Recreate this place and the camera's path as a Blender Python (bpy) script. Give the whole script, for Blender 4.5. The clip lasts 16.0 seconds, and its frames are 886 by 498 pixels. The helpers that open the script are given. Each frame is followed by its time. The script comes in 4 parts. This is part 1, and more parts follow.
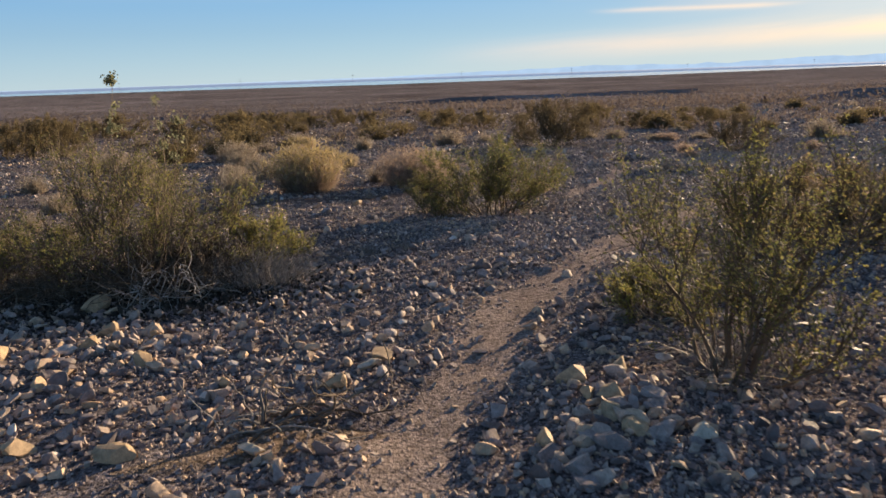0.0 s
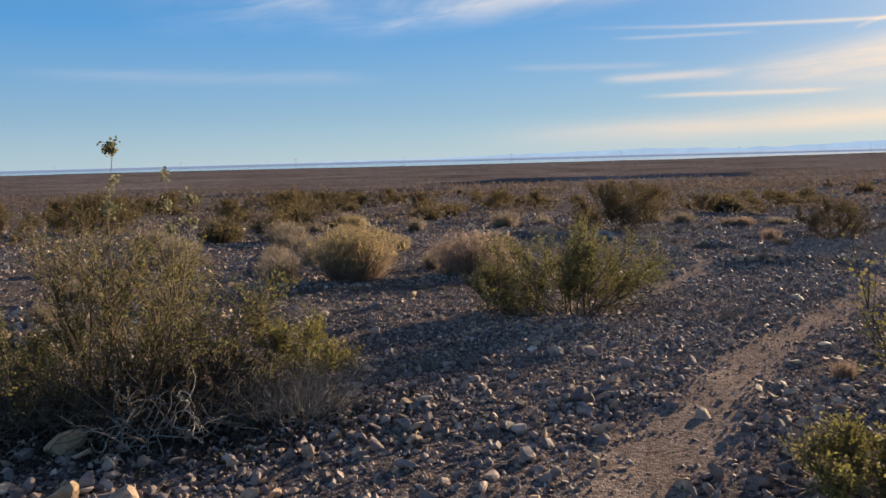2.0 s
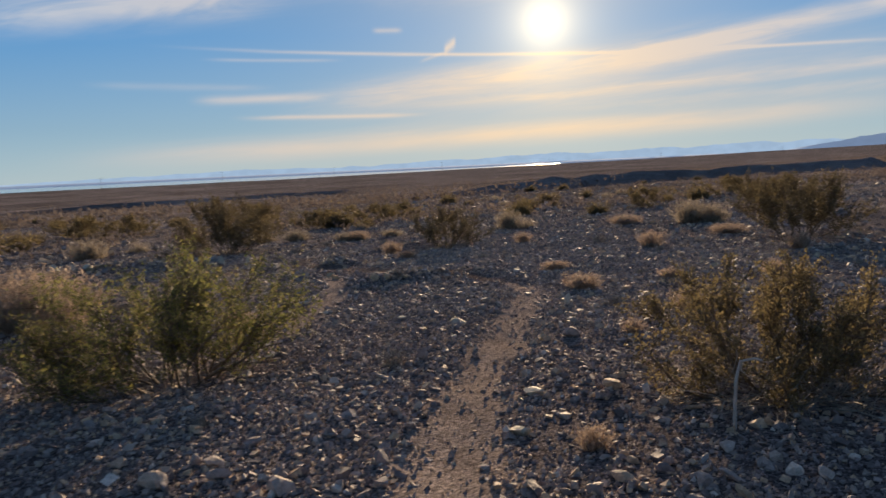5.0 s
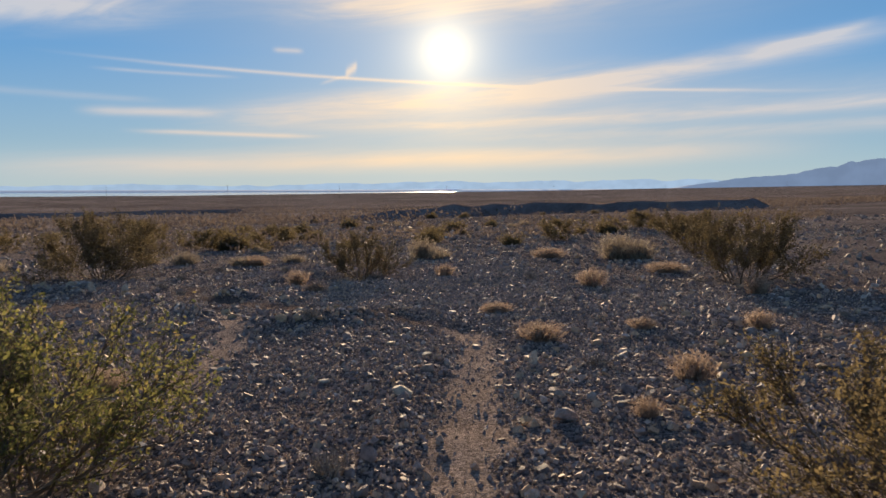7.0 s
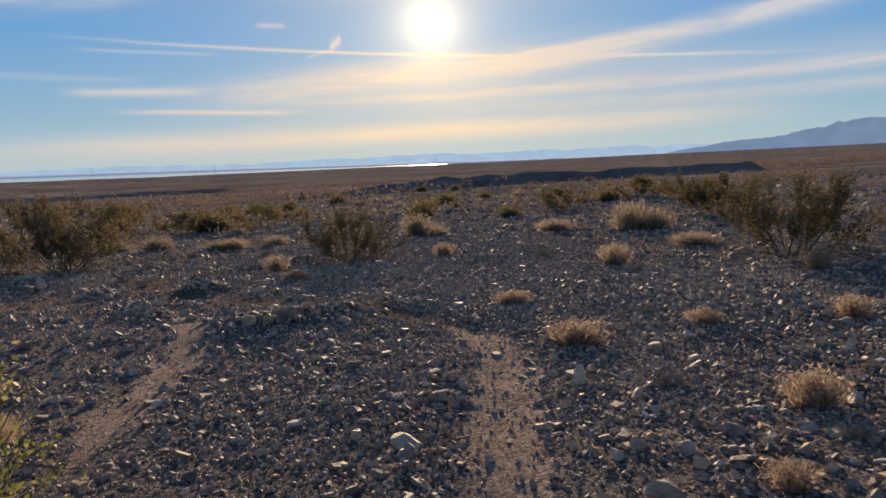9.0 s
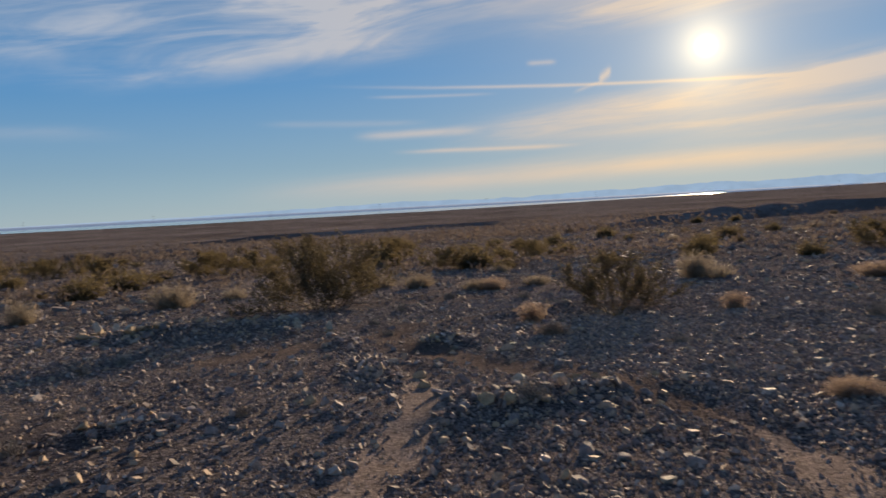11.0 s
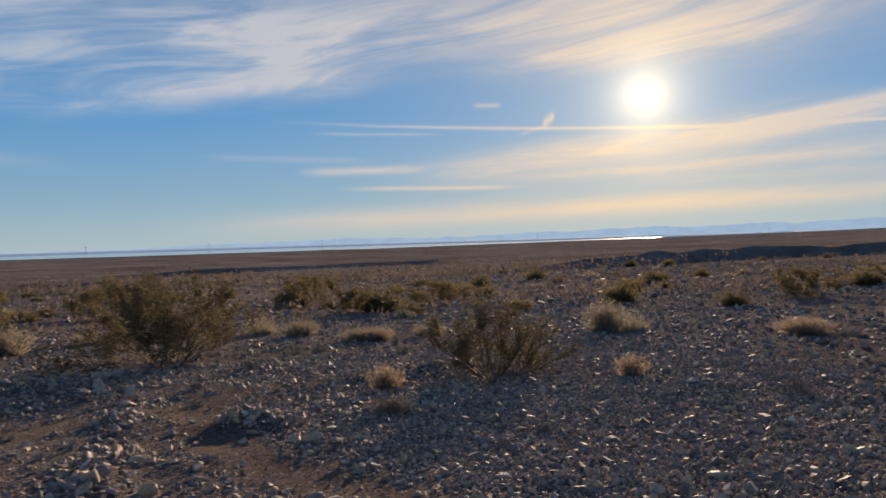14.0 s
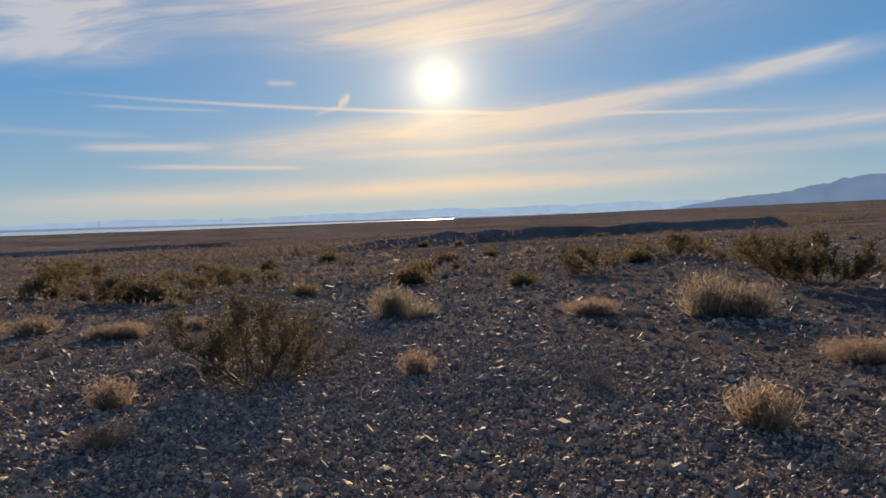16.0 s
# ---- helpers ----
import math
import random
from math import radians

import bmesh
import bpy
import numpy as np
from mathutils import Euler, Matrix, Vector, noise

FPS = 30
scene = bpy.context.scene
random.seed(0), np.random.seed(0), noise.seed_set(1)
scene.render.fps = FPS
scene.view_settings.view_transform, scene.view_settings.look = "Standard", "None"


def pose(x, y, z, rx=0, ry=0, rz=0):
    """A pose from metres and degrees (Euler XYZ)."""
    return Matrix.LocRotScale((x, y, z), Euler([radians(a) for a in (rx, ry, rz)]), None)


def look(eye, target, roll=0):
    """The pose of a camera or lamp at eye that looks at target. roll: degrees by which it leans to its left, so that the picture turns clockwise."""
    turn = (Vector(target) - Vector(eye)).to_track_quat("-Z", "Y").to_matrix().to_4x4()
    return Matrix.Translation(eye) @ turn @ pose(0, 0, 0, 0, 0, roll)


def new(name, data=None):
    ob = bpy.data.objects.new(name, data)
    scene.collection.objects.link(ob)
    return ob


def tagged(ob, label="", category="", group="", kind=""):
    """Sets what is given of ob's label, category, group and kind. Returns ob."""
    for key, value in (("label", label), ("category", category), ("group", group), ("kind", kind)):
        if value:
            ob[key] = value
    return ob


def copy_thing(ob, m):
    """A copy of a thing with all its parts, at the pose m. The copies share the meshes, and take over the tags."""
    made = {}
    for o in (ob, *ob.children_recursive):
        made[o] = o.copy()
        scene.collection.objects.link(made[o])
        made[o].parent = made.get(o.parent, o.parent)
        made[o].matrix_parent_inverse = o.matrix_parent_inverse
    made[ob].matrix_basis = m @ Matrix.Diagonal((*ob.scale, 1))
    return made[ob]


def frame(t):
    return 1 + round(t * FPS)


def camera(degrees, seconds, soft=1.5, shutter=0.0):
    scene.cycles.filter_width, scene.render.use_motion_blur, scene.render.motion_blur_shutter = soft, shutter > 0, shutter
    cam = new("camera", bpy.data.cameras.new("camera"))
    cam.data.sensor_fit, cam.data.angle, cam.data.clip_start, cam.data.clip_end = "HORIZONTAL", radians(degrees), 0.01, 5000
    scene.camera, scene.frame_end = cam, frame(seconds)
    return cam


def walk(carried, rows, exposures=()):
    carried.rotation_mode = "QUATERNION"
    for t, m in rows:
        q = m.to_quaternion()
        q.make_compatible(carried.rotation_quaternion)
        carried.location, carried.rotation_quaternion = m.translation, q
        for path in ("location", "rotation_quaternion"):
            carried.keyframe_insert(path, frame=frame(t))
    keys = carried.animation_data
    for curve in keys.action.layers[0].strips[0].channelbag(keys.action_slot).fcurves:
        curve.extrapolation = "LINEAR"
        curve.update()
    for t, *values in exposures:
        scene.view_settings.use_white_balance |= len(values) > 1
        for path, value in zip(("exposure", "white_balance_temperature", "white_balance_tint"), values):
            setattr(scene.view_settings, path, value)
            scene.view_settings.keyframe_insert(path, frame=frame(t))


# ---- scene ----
# ---- camera ----
cam = camera(61.17, 16.0, soft=1.5, shutter=0.3)
PATH = [
    (0, 0.000, 0.000, 1.500, 77.05, 1.92, 0.79),
    (0.5, -0.072, 0.415, 1.490, 78.52, 1.09, 2.02),
    (1, -0.171, 0.829, 1.486, 80.59, 0.50, 3.86),
    (1.5, -0.220, 1.257, 1.479, 82.17, 0.85, 7.27),
    (2, -0.296, 1.657, 1.430, 83.20, 1.50, 4.56),
    (2.5, -0.330, 2.058, 1.414, 83.77, 2.13, 6.13),
    (3, -0.388, 2.454, 1.397, 84.44, 2.16, 16.06),
    (3.5, -0.381, 2.895, 1.358, 84.02, 2.16, 1.55),
    (4, -0.299, 3.305, 1.326, 84.08, 2.24, -5.83),
    (4.5, -0.187, 3.788, 1.264, 83.96, 3.30, -14.48),
    (5, -0.017, 4.232, 1.223, 83.73, 2.64, -25.08),
    (5.2, 0.048, 4.413, 1.209, 83.64, 2.53, -26.49),
    (7.3, 0.552, 6.377, 1.177, 85.63, 0.03, -33.07),
    (7.5, 0.636, 6.536, 1.165, 85.70, 0.29, -32.81),
    (8, 0.858, 6.972, 1.143, 84.69, 1.62, -32.74),
    (8.2, 0.952, 7.140, 1.120, 83.78, 2.04, -34.39),
    (10.3, 1.942, 8.748, 1.111, 84.11, 2.12, -24.36),
    (10.5, 2.015, 8.925, 1.119, 85.11, 2.69, -20.88),
    (11, 2.185, 9.383, 1.160, 86.66, 3.05, -13.47),
    (11.5, 2.428, 9.723, 1.175, 87.31, 2.94, -4.20),
    (12, 2.663, 10.074, 1.154, 87.35, 3.33, 0.62),
    (12.5, 2.911, 10.424, 1.162, 88.03, 3.80, 7.72),
    (13, 3.313, 10.717, 1.150, 89.91, 3.71, 10.45),
    (13.5, 3.712, 10.989, 1.122, 89.78, 2.33, -9.18),
    (14, 4.065, 11.271, 1.103, 89.42, 1.69, -17.74),
    (14.5, 4.341, 11.563, 1.071, 89.09, 1.59, -22.35),
    (15, 4.605, 11.894, 1.065, 88.39, 1.85, -28.14),
    (15.5, 4.868, 12.208, 1.061, 88.29, 1.80, -31.01),
    (16, 4.993, 12.558, 1.046, 87.54, 1.73, -33.21),
]
EXPOSURES = [(0, 1.12, 6700, 10), (1.5, 0.97, 6650, 10), (2.5, 0.92, 6500, 10), (3, 0.97, 6500, 10), (3.6, 0.88, 6500, 10), (4.2, 0.67, 6600, 10), (5, 0.72, 6700, 10), (8, 0.82, 6750, 10), (10.5, 0.67, 6700, 10), (11.5, 0.48, 6550, 10), (12, 0.62, 6500, 10), (12.5, 0.87, 6500, 10), (13, 0.97, 6450, 10), (13.5, 0.82, 6600, 10), (14.5, 0.62, 6700, 10), (16, 0.67, 6700, 10)]
walk(cam, [(t, pose(x, y, z, a, b, c)) for t, x, y, z, a, b, c in PATH], EXPOSURES)

# ---- sun and sky ----
SUN_AZ, SUN_EL = 33.1, 10.2  # degrees, clockwise from +y, and above the horizon
sun_dir = Vector((math.sin(radians(SUN_AZ)) * math.cos(radians(SUN_EL)),
                  math.cos(radians(SUN_AZ)) * math.cos(radians(SUN_EL)), math.sin(radians(SUN_EL))))
sun_data = bpy.data.lights.new("sun", "SUN")
sun_data.energy, sun_data.angle, sun_data.color = 5.0, radians(0.6), (1.0, 0.755, 0.49)
sun = new("sun", sun_data)
sun.matrix_world = look(sun_dir * 100, (0, 0, 0))

world = bpy.data.worlds.new("sky")
scene.world = world
world.use_nodes = True
wt = world.node_tree
wt.nodes.clear()


class Graph:
    """Short hand for shader nodes."""

    def __init__(self, tree):
        self.tree = tree

    def node(self, kind):
        return self.tree.nodes.new(kind)

    def put(self, value, socket):
        if isinstance(value, bpy.types.NodeSocket):
            self.tree.links.new(value, socket)
        else:
            socket.default_value = value

    def math(self, op, a, b=None, c=None, clamp=False):
        n = self.node("ShaderNodeMath")
        n.operation, n.use_clamp = op, clamp
        for i, v in enumerate((a, b, c)):
            if v is not None:
                self.put(v, n.inputs[i])
        return n.outputs[0]

    def ramp(self, value, lo, hi, to_lo=0.0, to_hi=1.0, kind="SMOOTHSTEP"):
        n = self.node("ShaderNodeMapRange")
        n.interpolation_type = kind
        for i, v in enumerate((value, lo, hi, to_lo, to_hi)):
            self.put(v, n.inputs[i])
        return n.outputs[0]

    def xyz(self, x, y, z):
        n = self.node("ShaderNodeCombineXYZ")
        for i, v in enumerate((x, y, z)):
            self.put(v, n.inputs[i])
        return n.outputs[0]

    def noise(self, vector, scale, detail=4.0, rough=0.55, distortion=0.0):
        n = self.node("ShaderNodeTexNoise")
        if vector is not None:
            self.put(vector, n.inputs["Vector"])
        n.inputs["Scale"].default_value = scale
        n.inputs["Detail"].default_value = detail
        n.inputs["Roughness"].default_value = rough
        n.inputs["Distortion"].default_value = distortion
        return n.outputs["Fac"]

    def mix(self, fac, a, b, blend="MIX"):
        n = self.node("ShaderNodeMix")
        n.data_type, n.blend_type = "RGBA", blend
        self.put(fac, n.inputs["Factor"])
        self.put(a, n.inputs[6])
        self.put(b, n.inputs[7])
        return n.outputs[2]

    def stops(self, value, points, kind="LINEAR"):
        n = self.node("ShaderNodeValToRGB")
        n.color_ramp.interpolation = kind
        el = n.color_ramp.elements
        while len(el) < len(points):
            el.new(0.5)
        for e, (p, c) in zip(el, points):
            e.position, e.color = p, (*c, 1)
        self.put(value, n.inputs[0])
        return n.outputs[0]


g = Graph(wt)
nishita = g.node("ShaderNodeTexSky")
nishita.sky_type, nishita.sun_disc = "NISHITA", False
nishita.sun_elevation, nishita.sun_rotation = radians(SUN_EL), radians(SUN_AZ)
nishita.altitude, nishita.air_density, nishita.dust_density, nishita.ozone_density = 0, 1.0, 0.0, 4.0
way = g.node("ShaderNodeTexCoord").outputs["Generated"]
sep = g.node("ShaderNodeSeparateXYZ")
wt.links.new(way, sep.inputs[0])
az = g.math("DEGREES", g.math("ARCTAN2", sep.outputs[0], sep.outputs[1]))
el = g.math("DEGREES", g.math("ARCSINE", sep.outputs[2]))
# thin cirrus: grain drawn out along the wind, a little aslant
tilted = g.math("SUBTRACT", el, g.math("MULTIPLY", az, 0.07))
coarse = g.noise(g.xyz(g.math("MULTIPLY", az, 0.05), g.math("MULTIPLY", tilted, 0.42), 0.0), 1.0, 5.0, 0.6, 0.6)
fine = g.noise(g.xyz(g.math("MULTIPLY", az, 0.16), g.math("MULTIPLY", tilted, 1.5), 3.0), 1.0, 4.0, 0.6, 0.8)
grain = g.math("ADD", g.ramp(coarse, 0.3, 0.7), g.math("MULTIPLY", g.ramp(fine, 0.25, 0.75), 0.8))
wobble = g.math("MULTIPLY", g.math("SUBTRACT", coarse, 0.5), 2.0)


slant = g.math("SUBTRACT", el, g.math("MULTIPLY", az, 0.15))
wisps = g.noise(g.xyz(g.math("MULTIPLY", az, 0.07), g.math("MULTIPLY", slant, 0.44), 7.0), 1.0, 5.0, 0.58, 1.0)
high_grain = g.math("ADD", g.math("MULTIPLY", g.ramp(wisps, 0.30, 0.70), 1.3), g.math("MULTIPLY", g.ramp(fine, 0.2, 0.8), 0.22))


def streak(az0, el0, az1, el1, w, amount, wob=1.0, grainy=1.0):
    """A band of cirrus from one bearing and height to another, w degrees thick."""
    u = g.math("DIVIDE", g.math("SUBTRACT", az, az0), az1 - az0)
    mid = g.math("MULTIPLY_ADD", u, el1 - el0, el0)
    off = g.math("SUBTRACT", g.math("SUBTRACT", el, mid), g.math("MULTIPLY", wobble, wob))
    v = g.math("DIVIDE", off, w)
    body = g.math("EXPONENT", g.math("MULTIPLY", g.math("MULTIPLY", v, v), -1.0))
    ends = g.math("MULTIPLY", g.ramp(u, -0.05, 0.25), g.ramp(u, 1.05, 0.75))
    tex = g.math("MULTIPLY_ADD", high_grain if min(el0, el1) > 9.3 else grain, 0.62 * grainy, 1 - grainy)
    return g.math("MULTIPLY", g.math("MULTIPLY", body, ends), g.math("MULTIPLY", tex, amount))


LOW_CIRRUS = [
    (7.0, 5.5, 17, 5.6, 0.3, 1.0, 0.2, 0.5),
    (0, 6.6, 13, 6.3, 0.22, 0.35, 0.2, 0.6),
    (10, 4.2, 24, 4.0, 0.16, 0.8, 0.2, 0.3),
    (22, 4.6, 75, 6.0, 0.4, 0.7, 0.5, 0.7),
    (-2, 1.5, 60, 2.9, 0.8, 0.95, 0.3, 0.4),
    (30, 4.0, 90, 4.3, 0.5, 0.5, 0.5, 0.7),
    (-34, 6.3, -8, 6.1, 0.45, 0.25, 0.6, 0.7),
    (12, 4.4, 74, 6.8, 1.7, 0.42, 0.5, 0.5),
]
TRAILS_AND_BANDS = [
    (6, 9.2, 60, 6.6, 0.12, 0.85, 0.12, 0.35),
    (8, 8.35, 18, 8.15, 0.12, 0.5, 0.12, 0.4),
    (14, 5.0, 52, 8.6, 0.95, 1.0, 0.5, 0.75),
    (36, 6.6, 66, 10.6, 0.75, 0.95, 0.5, 0.7),
    (25.5, 8.45, 26.5, 9.05, 0.3, 0.9, 0.5, 0.4),
    (23.6, 7.8, 25.9, 8.45, 0.12, 0.4, 0.3, 0.6),
    (54, 8.9, 62.5, 10.8, 0.32, 0.8, 0.4, 0.6),
]
HIGH_CIRRUS = [
    (-26, 11.4, 16, 14.2, 1.7, 1.0, 1.2, 1.0),
    (-14, 9.7, 14, 12.6, 0.9, 0.95, 0.7, 0.9),
    (-30, 15.6, 60, 15.8, 2.2, 1.0, 1.2, 0.9),
    (20, 13.0, 46, 14.0, 1.1, 0.7, 0.8, 0.9),
    (-70, 20, 80, 22, 4.0, 0.5, 2.5, 1.0),
    (-150, 24, 150, 26, 7.0, 0.25, 4.0, 1.0),
    (20.2, 10.2, 22.6, 10.1, 0.2, 0.6, 0.2, 0.2),
]
cover = 0.0
for row in LOW_CIRRUS + TRAILS_AND_BANDS + HIGH_CIRRUS:
    cover = g.math("ADD", streak(*row), cover)
cover = g.math("MULTIPLY", g.math("MINIMUM", cover, 1.0), 0.85)
dot = g.node("ShaderNodeVectorMath")
dot.operation = "DOT_PRODUCT"
wt.links.new(way, dot.inputs[0])
dot.inputs[1].default_value = sun_dir
apart = g.math("DEGREES", g.math("ARCCOSINE", g.math("MINIMUM", dot.outputs["Value"], 1.0)))
near_sun = g.math("EXPONENT", g.math("MULTIPLY", apart, -1 / 16))
low = g.ramp(el, 9.0, 1.0)
warmth = g.math("MINIMUM", g.math("ADD", g.math("MULTIPLY", near_sun, 0.9), g.math("MULTIPLY", low, 0.3)), 1.0)
cloud_tone = g.mix(warmth, (5.0, 5.6, 6.6, 1), (9.2, 6.3, 3.6, 1))
clear = g.stops(g.math("DIVIDE", el, 90.0), [(0.0, (0.36, 0.50, 0.60)), (0.04, (0.225, 0.385, 0.56)), (0.11, (0.072, 0.285, 0.61)), (0.25, (0.10, 0.20, 0.38)), (0.5, (0.07, 0.12, 0.22)), (1.0, (0.045, 0.078, 0.15))])
clear = g.mix(1.0, clear, (10.0, 10.0, 10.0, 1), "MULTIPLY")
clear = g.mix(g.math("MULTIPLY", near_sun, 0.75), clear, (3.3, 3.8, 4.7, 1))
dome = g.mix(cover, g.mix(0.8, nishita.outputs[0], clear), cloud_tone)
# the sun seen through the thin cloud, with the bright ring of scattered light round it
disc = g.math("MULTIPLY", g.ramp(apart, 1.0, 0.0), 12.0)
ring = g.math("ADD", g.math("MULTIPLY", g.math("EXPONENT", g.math("MULTIPLY", apart, -1 / 1.4)), 14.0),
              g.math("MULTIPLY", g.math("EXPONENT", g.math("MULTIPLY", apart, -1 / 8.0)), 3.2))
glow = g.mix(1.0, (1.0, 0.80, 0.46, 1), g.xyz(*[g.math("ADD", disc, ring)] * 3), "MULTIPLY")
total = g.mix(1.0, dome, glow, "ADD")
back = g.node("ShaderNodeBackground")
wt.links.new(total, back.inputs["Color"])
back.inputs["Strength"].default_value = 0.064
wt.links.new(back.outputs[0], g.node("ShaderNodeOutputWorld").inputs["Surface"])


# ---- materials ----
def material(name, rough=0.9):
    m = bpy.data.materials.new(name)
    m.use_nodes = True
    gr = Graph(m.node_tree)
    bsdf = m.node_tree.nodes["Principled BSDF"]
    bsdf.inputs["Roughness"].default_value = rough
    bsdf.inputs["Specular IOR Level"].default_value = 0.3
    return m, gr, bsdf


def bump(gr, bsdf, height, strength, distance):
    n = gr.node("ShaderNodeBump")
    n.inputs["Strength"].default_value, n.inputs["Distance"].default_value = strength, distance
    gr.put(height, n.inputs["Height"])
    gr.put(n.outputs[0], bsdf.inputs["Normal"])


def rock_material(name, points, per_island=True):
    m, gr, bsdf = material(name, 0.74)
    bsdf.inputs["Specular IOR Level"].default_value = 0.24
    where = gr.node("ShaderNodeNewGeometry")
    rnd = where.outputs["Random Per Island"] if per_island else gr.node("ShaderNodeObjectInfo").outputs["Random"]
    col = gr.stops(rnd, points)
    pos = where.outputs["Position"]
    blot = gr.noise(pos, 22.0, 5.0, 0.65)
    grainy = gr.noise(pos, 160.0, 3.0, 0.6)
    shade = gr.math("MULTIPLY", gr.ramp(blot, 0.2, 0.8, 0.62, 1.3), gr.ramp(grainy, 0.2, 0.8, 0.8, 1.18))
    gr.put(gr.mix(1.0, col, gr.xyz(shade, shade, shade), "MULTIPLY"), bsdf.inputs["Base Color"])
    bump(gr, bsdf, gr.math("ADD", blot, gr.math("MULTIPLY", grainy, 0.3)), 0.5, 0.012)
    return m


ROCKS = [(0.0, (0.148, 0.121, 0.115)), (0.25, (0.252, 0.207, 0.195)), (0.5, (0.364, 0.298, 0.272)), (0.64, (0.448, 0.354, 0.289)),
         (0.76, (0.549, 0.386, 0.252)), (0.86, (0.493, 0.372, 0.271)), (0.9, (0.19, 0.155, 0.147)), (0.975, (0.56, 0.475, 0.41)), (1.0, (0.706, 0.612, 0.538))]
mat_rock = rock_material("desert_stone", ROCKS, False)
mat_gravel = rock_material("desert_gravel", ROCKS)
mat_pale = rock_material("pale_stone", [(0.0, (0.42, 0.355, 0.27)), (1.0, (0.54, 0.475, 0.38))], False)
mat_tan = rock_material("ochre_stone", [(0.0, (0.42, 0.29, 0.17)), (1.0, (0.48, 0.35, 0.22))], False)


def earth_material(name, dark, mid, light, pebbles):
    m, gr, bsdf = material(name, 1.0)
    bsdf.inputs["Specular IOR Level"].default_value = 0.0
    pos = gr.node("ShaderNodeNewGeometry").outputs["Position"]
    wide = gr.noise(pos, 0.35, 5.0, 0.6)
    vast = gr.ramp(gr.noise(pos, 0.022, 4.0, 0.6), 0.3, 0.7, 0.72, 1.2)
    vast = gr.math("MULTIPLY", vast, gr.ramp(gr.noise(pos, 0.006, 3.0, 0.6), 0.35, 0.65, 0.74, 1.1))
    patch = gr.noise(pos, 2.6, 5.0, 0.65)
    grainy = gr.noise(pos, 45.0, 4.0, 0.7)
    vor = gr.node("ShaderNodeTexVoronoi")
    vor.inputs["Scale"].default_value = 46.0
    gr.put(pos, vor.inputs["Vector"])
    cell = gr.node("ShaderNodeSeparateColor")
    gr.put(vor.outputs["Color"], cell.inputs[0])
    tiny = gr.node("ShaderNodeTexVoronoi")
    tiny.inputs["Scale"].default_value = 115.0
    gr.put(pos, tiny.inputs["Vector"])
    speck = gr.node("ShaderNodeSeparateColor")
    gr.put(tiny.outputs["Color"], speck.inputs[0])
    col = gr.stops(gr.math("ADD", gr.math("MULTIPLY", wide, 0.45), gr.math("MULTIPLY", patch, 0.55)), [(0.3, dark), (0.5, mid), (0.7, light)])
    tint = gr.math("MULTIPLY", gr.ramp(cell.outputs[0], 0.0, 1.0, 1 - pebbles, 1 + pebbles, "LINEAR"), gr.ramp(grainy, 0.2, 0.8, 0.72, 1.26))
    tint = gr.math("MULTIPLY", gr.math("MULTIPLY", tint, vast), gr.ramp(speck.outputs[0], 0.0, 1.0, 1 - pebbles * 0.8, 1 + pebbles * 0.8, "LINEAR"))
    gr.put(gr.mix(1.0, col, gr.xyz(tint, tint, tint), "MULTIPLY"), bsdf.inputs["Base Color"])
    lumps = gr.math("SUBTRACT", gr.math("MULTIPLY", grainy, 0.7), gr.math("MULTIPLY_ADD", vor.outputs["Distance"], pebbles, gr.math("MULTIPLY", tiny.outputs["Distance"], pebbles * 0.6)))
    bump(gr, bsdf, lumps, 0.8, 0.02)
    return m


mat_ground = earth_material("stony_desert_earth", (0.131, 0.112, 0.112), (0.194, 0.166, 0.164), (0.287, 0.248, 0.231), 0.62)
mat_path = earth_material("trodden_sandy_earth", (0.262, 0.207, 0.178), (0.348, 0.278, 0.241), (0.435, 0.352, 0.308), 0.42)


mat_faint = earth_material("trodden_gravel", (0.145, 0.116, 0.105), (0.198, 0.158, 0.142), (0.258, 0.206, 0.185), 0.5)
mat_soil = earth_material("bare_tan_soil", (0.19, 0.145, 0.11), (0.25, 0.19, 0.145), (0.32, 0.25, 0.19), 0.5)


def plant_material(name, points, rough=0.7, through_light=0.0):
    m, gr, bsdf = material(name, rough)
    rnd = gr.node("ShaderNodeNewGeometry").outputs["Random Per Island"]
    pos = gr.node("ShaderNodeTexCoord").outputs["Object"]
    col = gr.stops(rnd, points)
    shade = gr.ramp(gr.noise(pos, 7.0, 3.0), 0.25, 0.75, 0.7, 1.25)
    final = gr.mix(1.0, col, gr.xyz(shade, shade, shade), "MULTIPLY")
    gr.put(final, bsdf.inputs["Base Color"])
    if through_light:
        trans = gr.node("ShaderNodeBsdfTranslucent")
        gr.put(final, trans.inputs["Color"])
        both = gr.node("ShaderNodeMixShader")
        both.inputs[0].default_value = through_light
        gr.put(bsdf.outputs[0], both.inputs[1])
        gr.put(trans.outputs[0], both.inputs[2])
        gr.put(both.outputs[0], m.node_tree.nodes["Material Output"].inputs["Surface"])
    return m


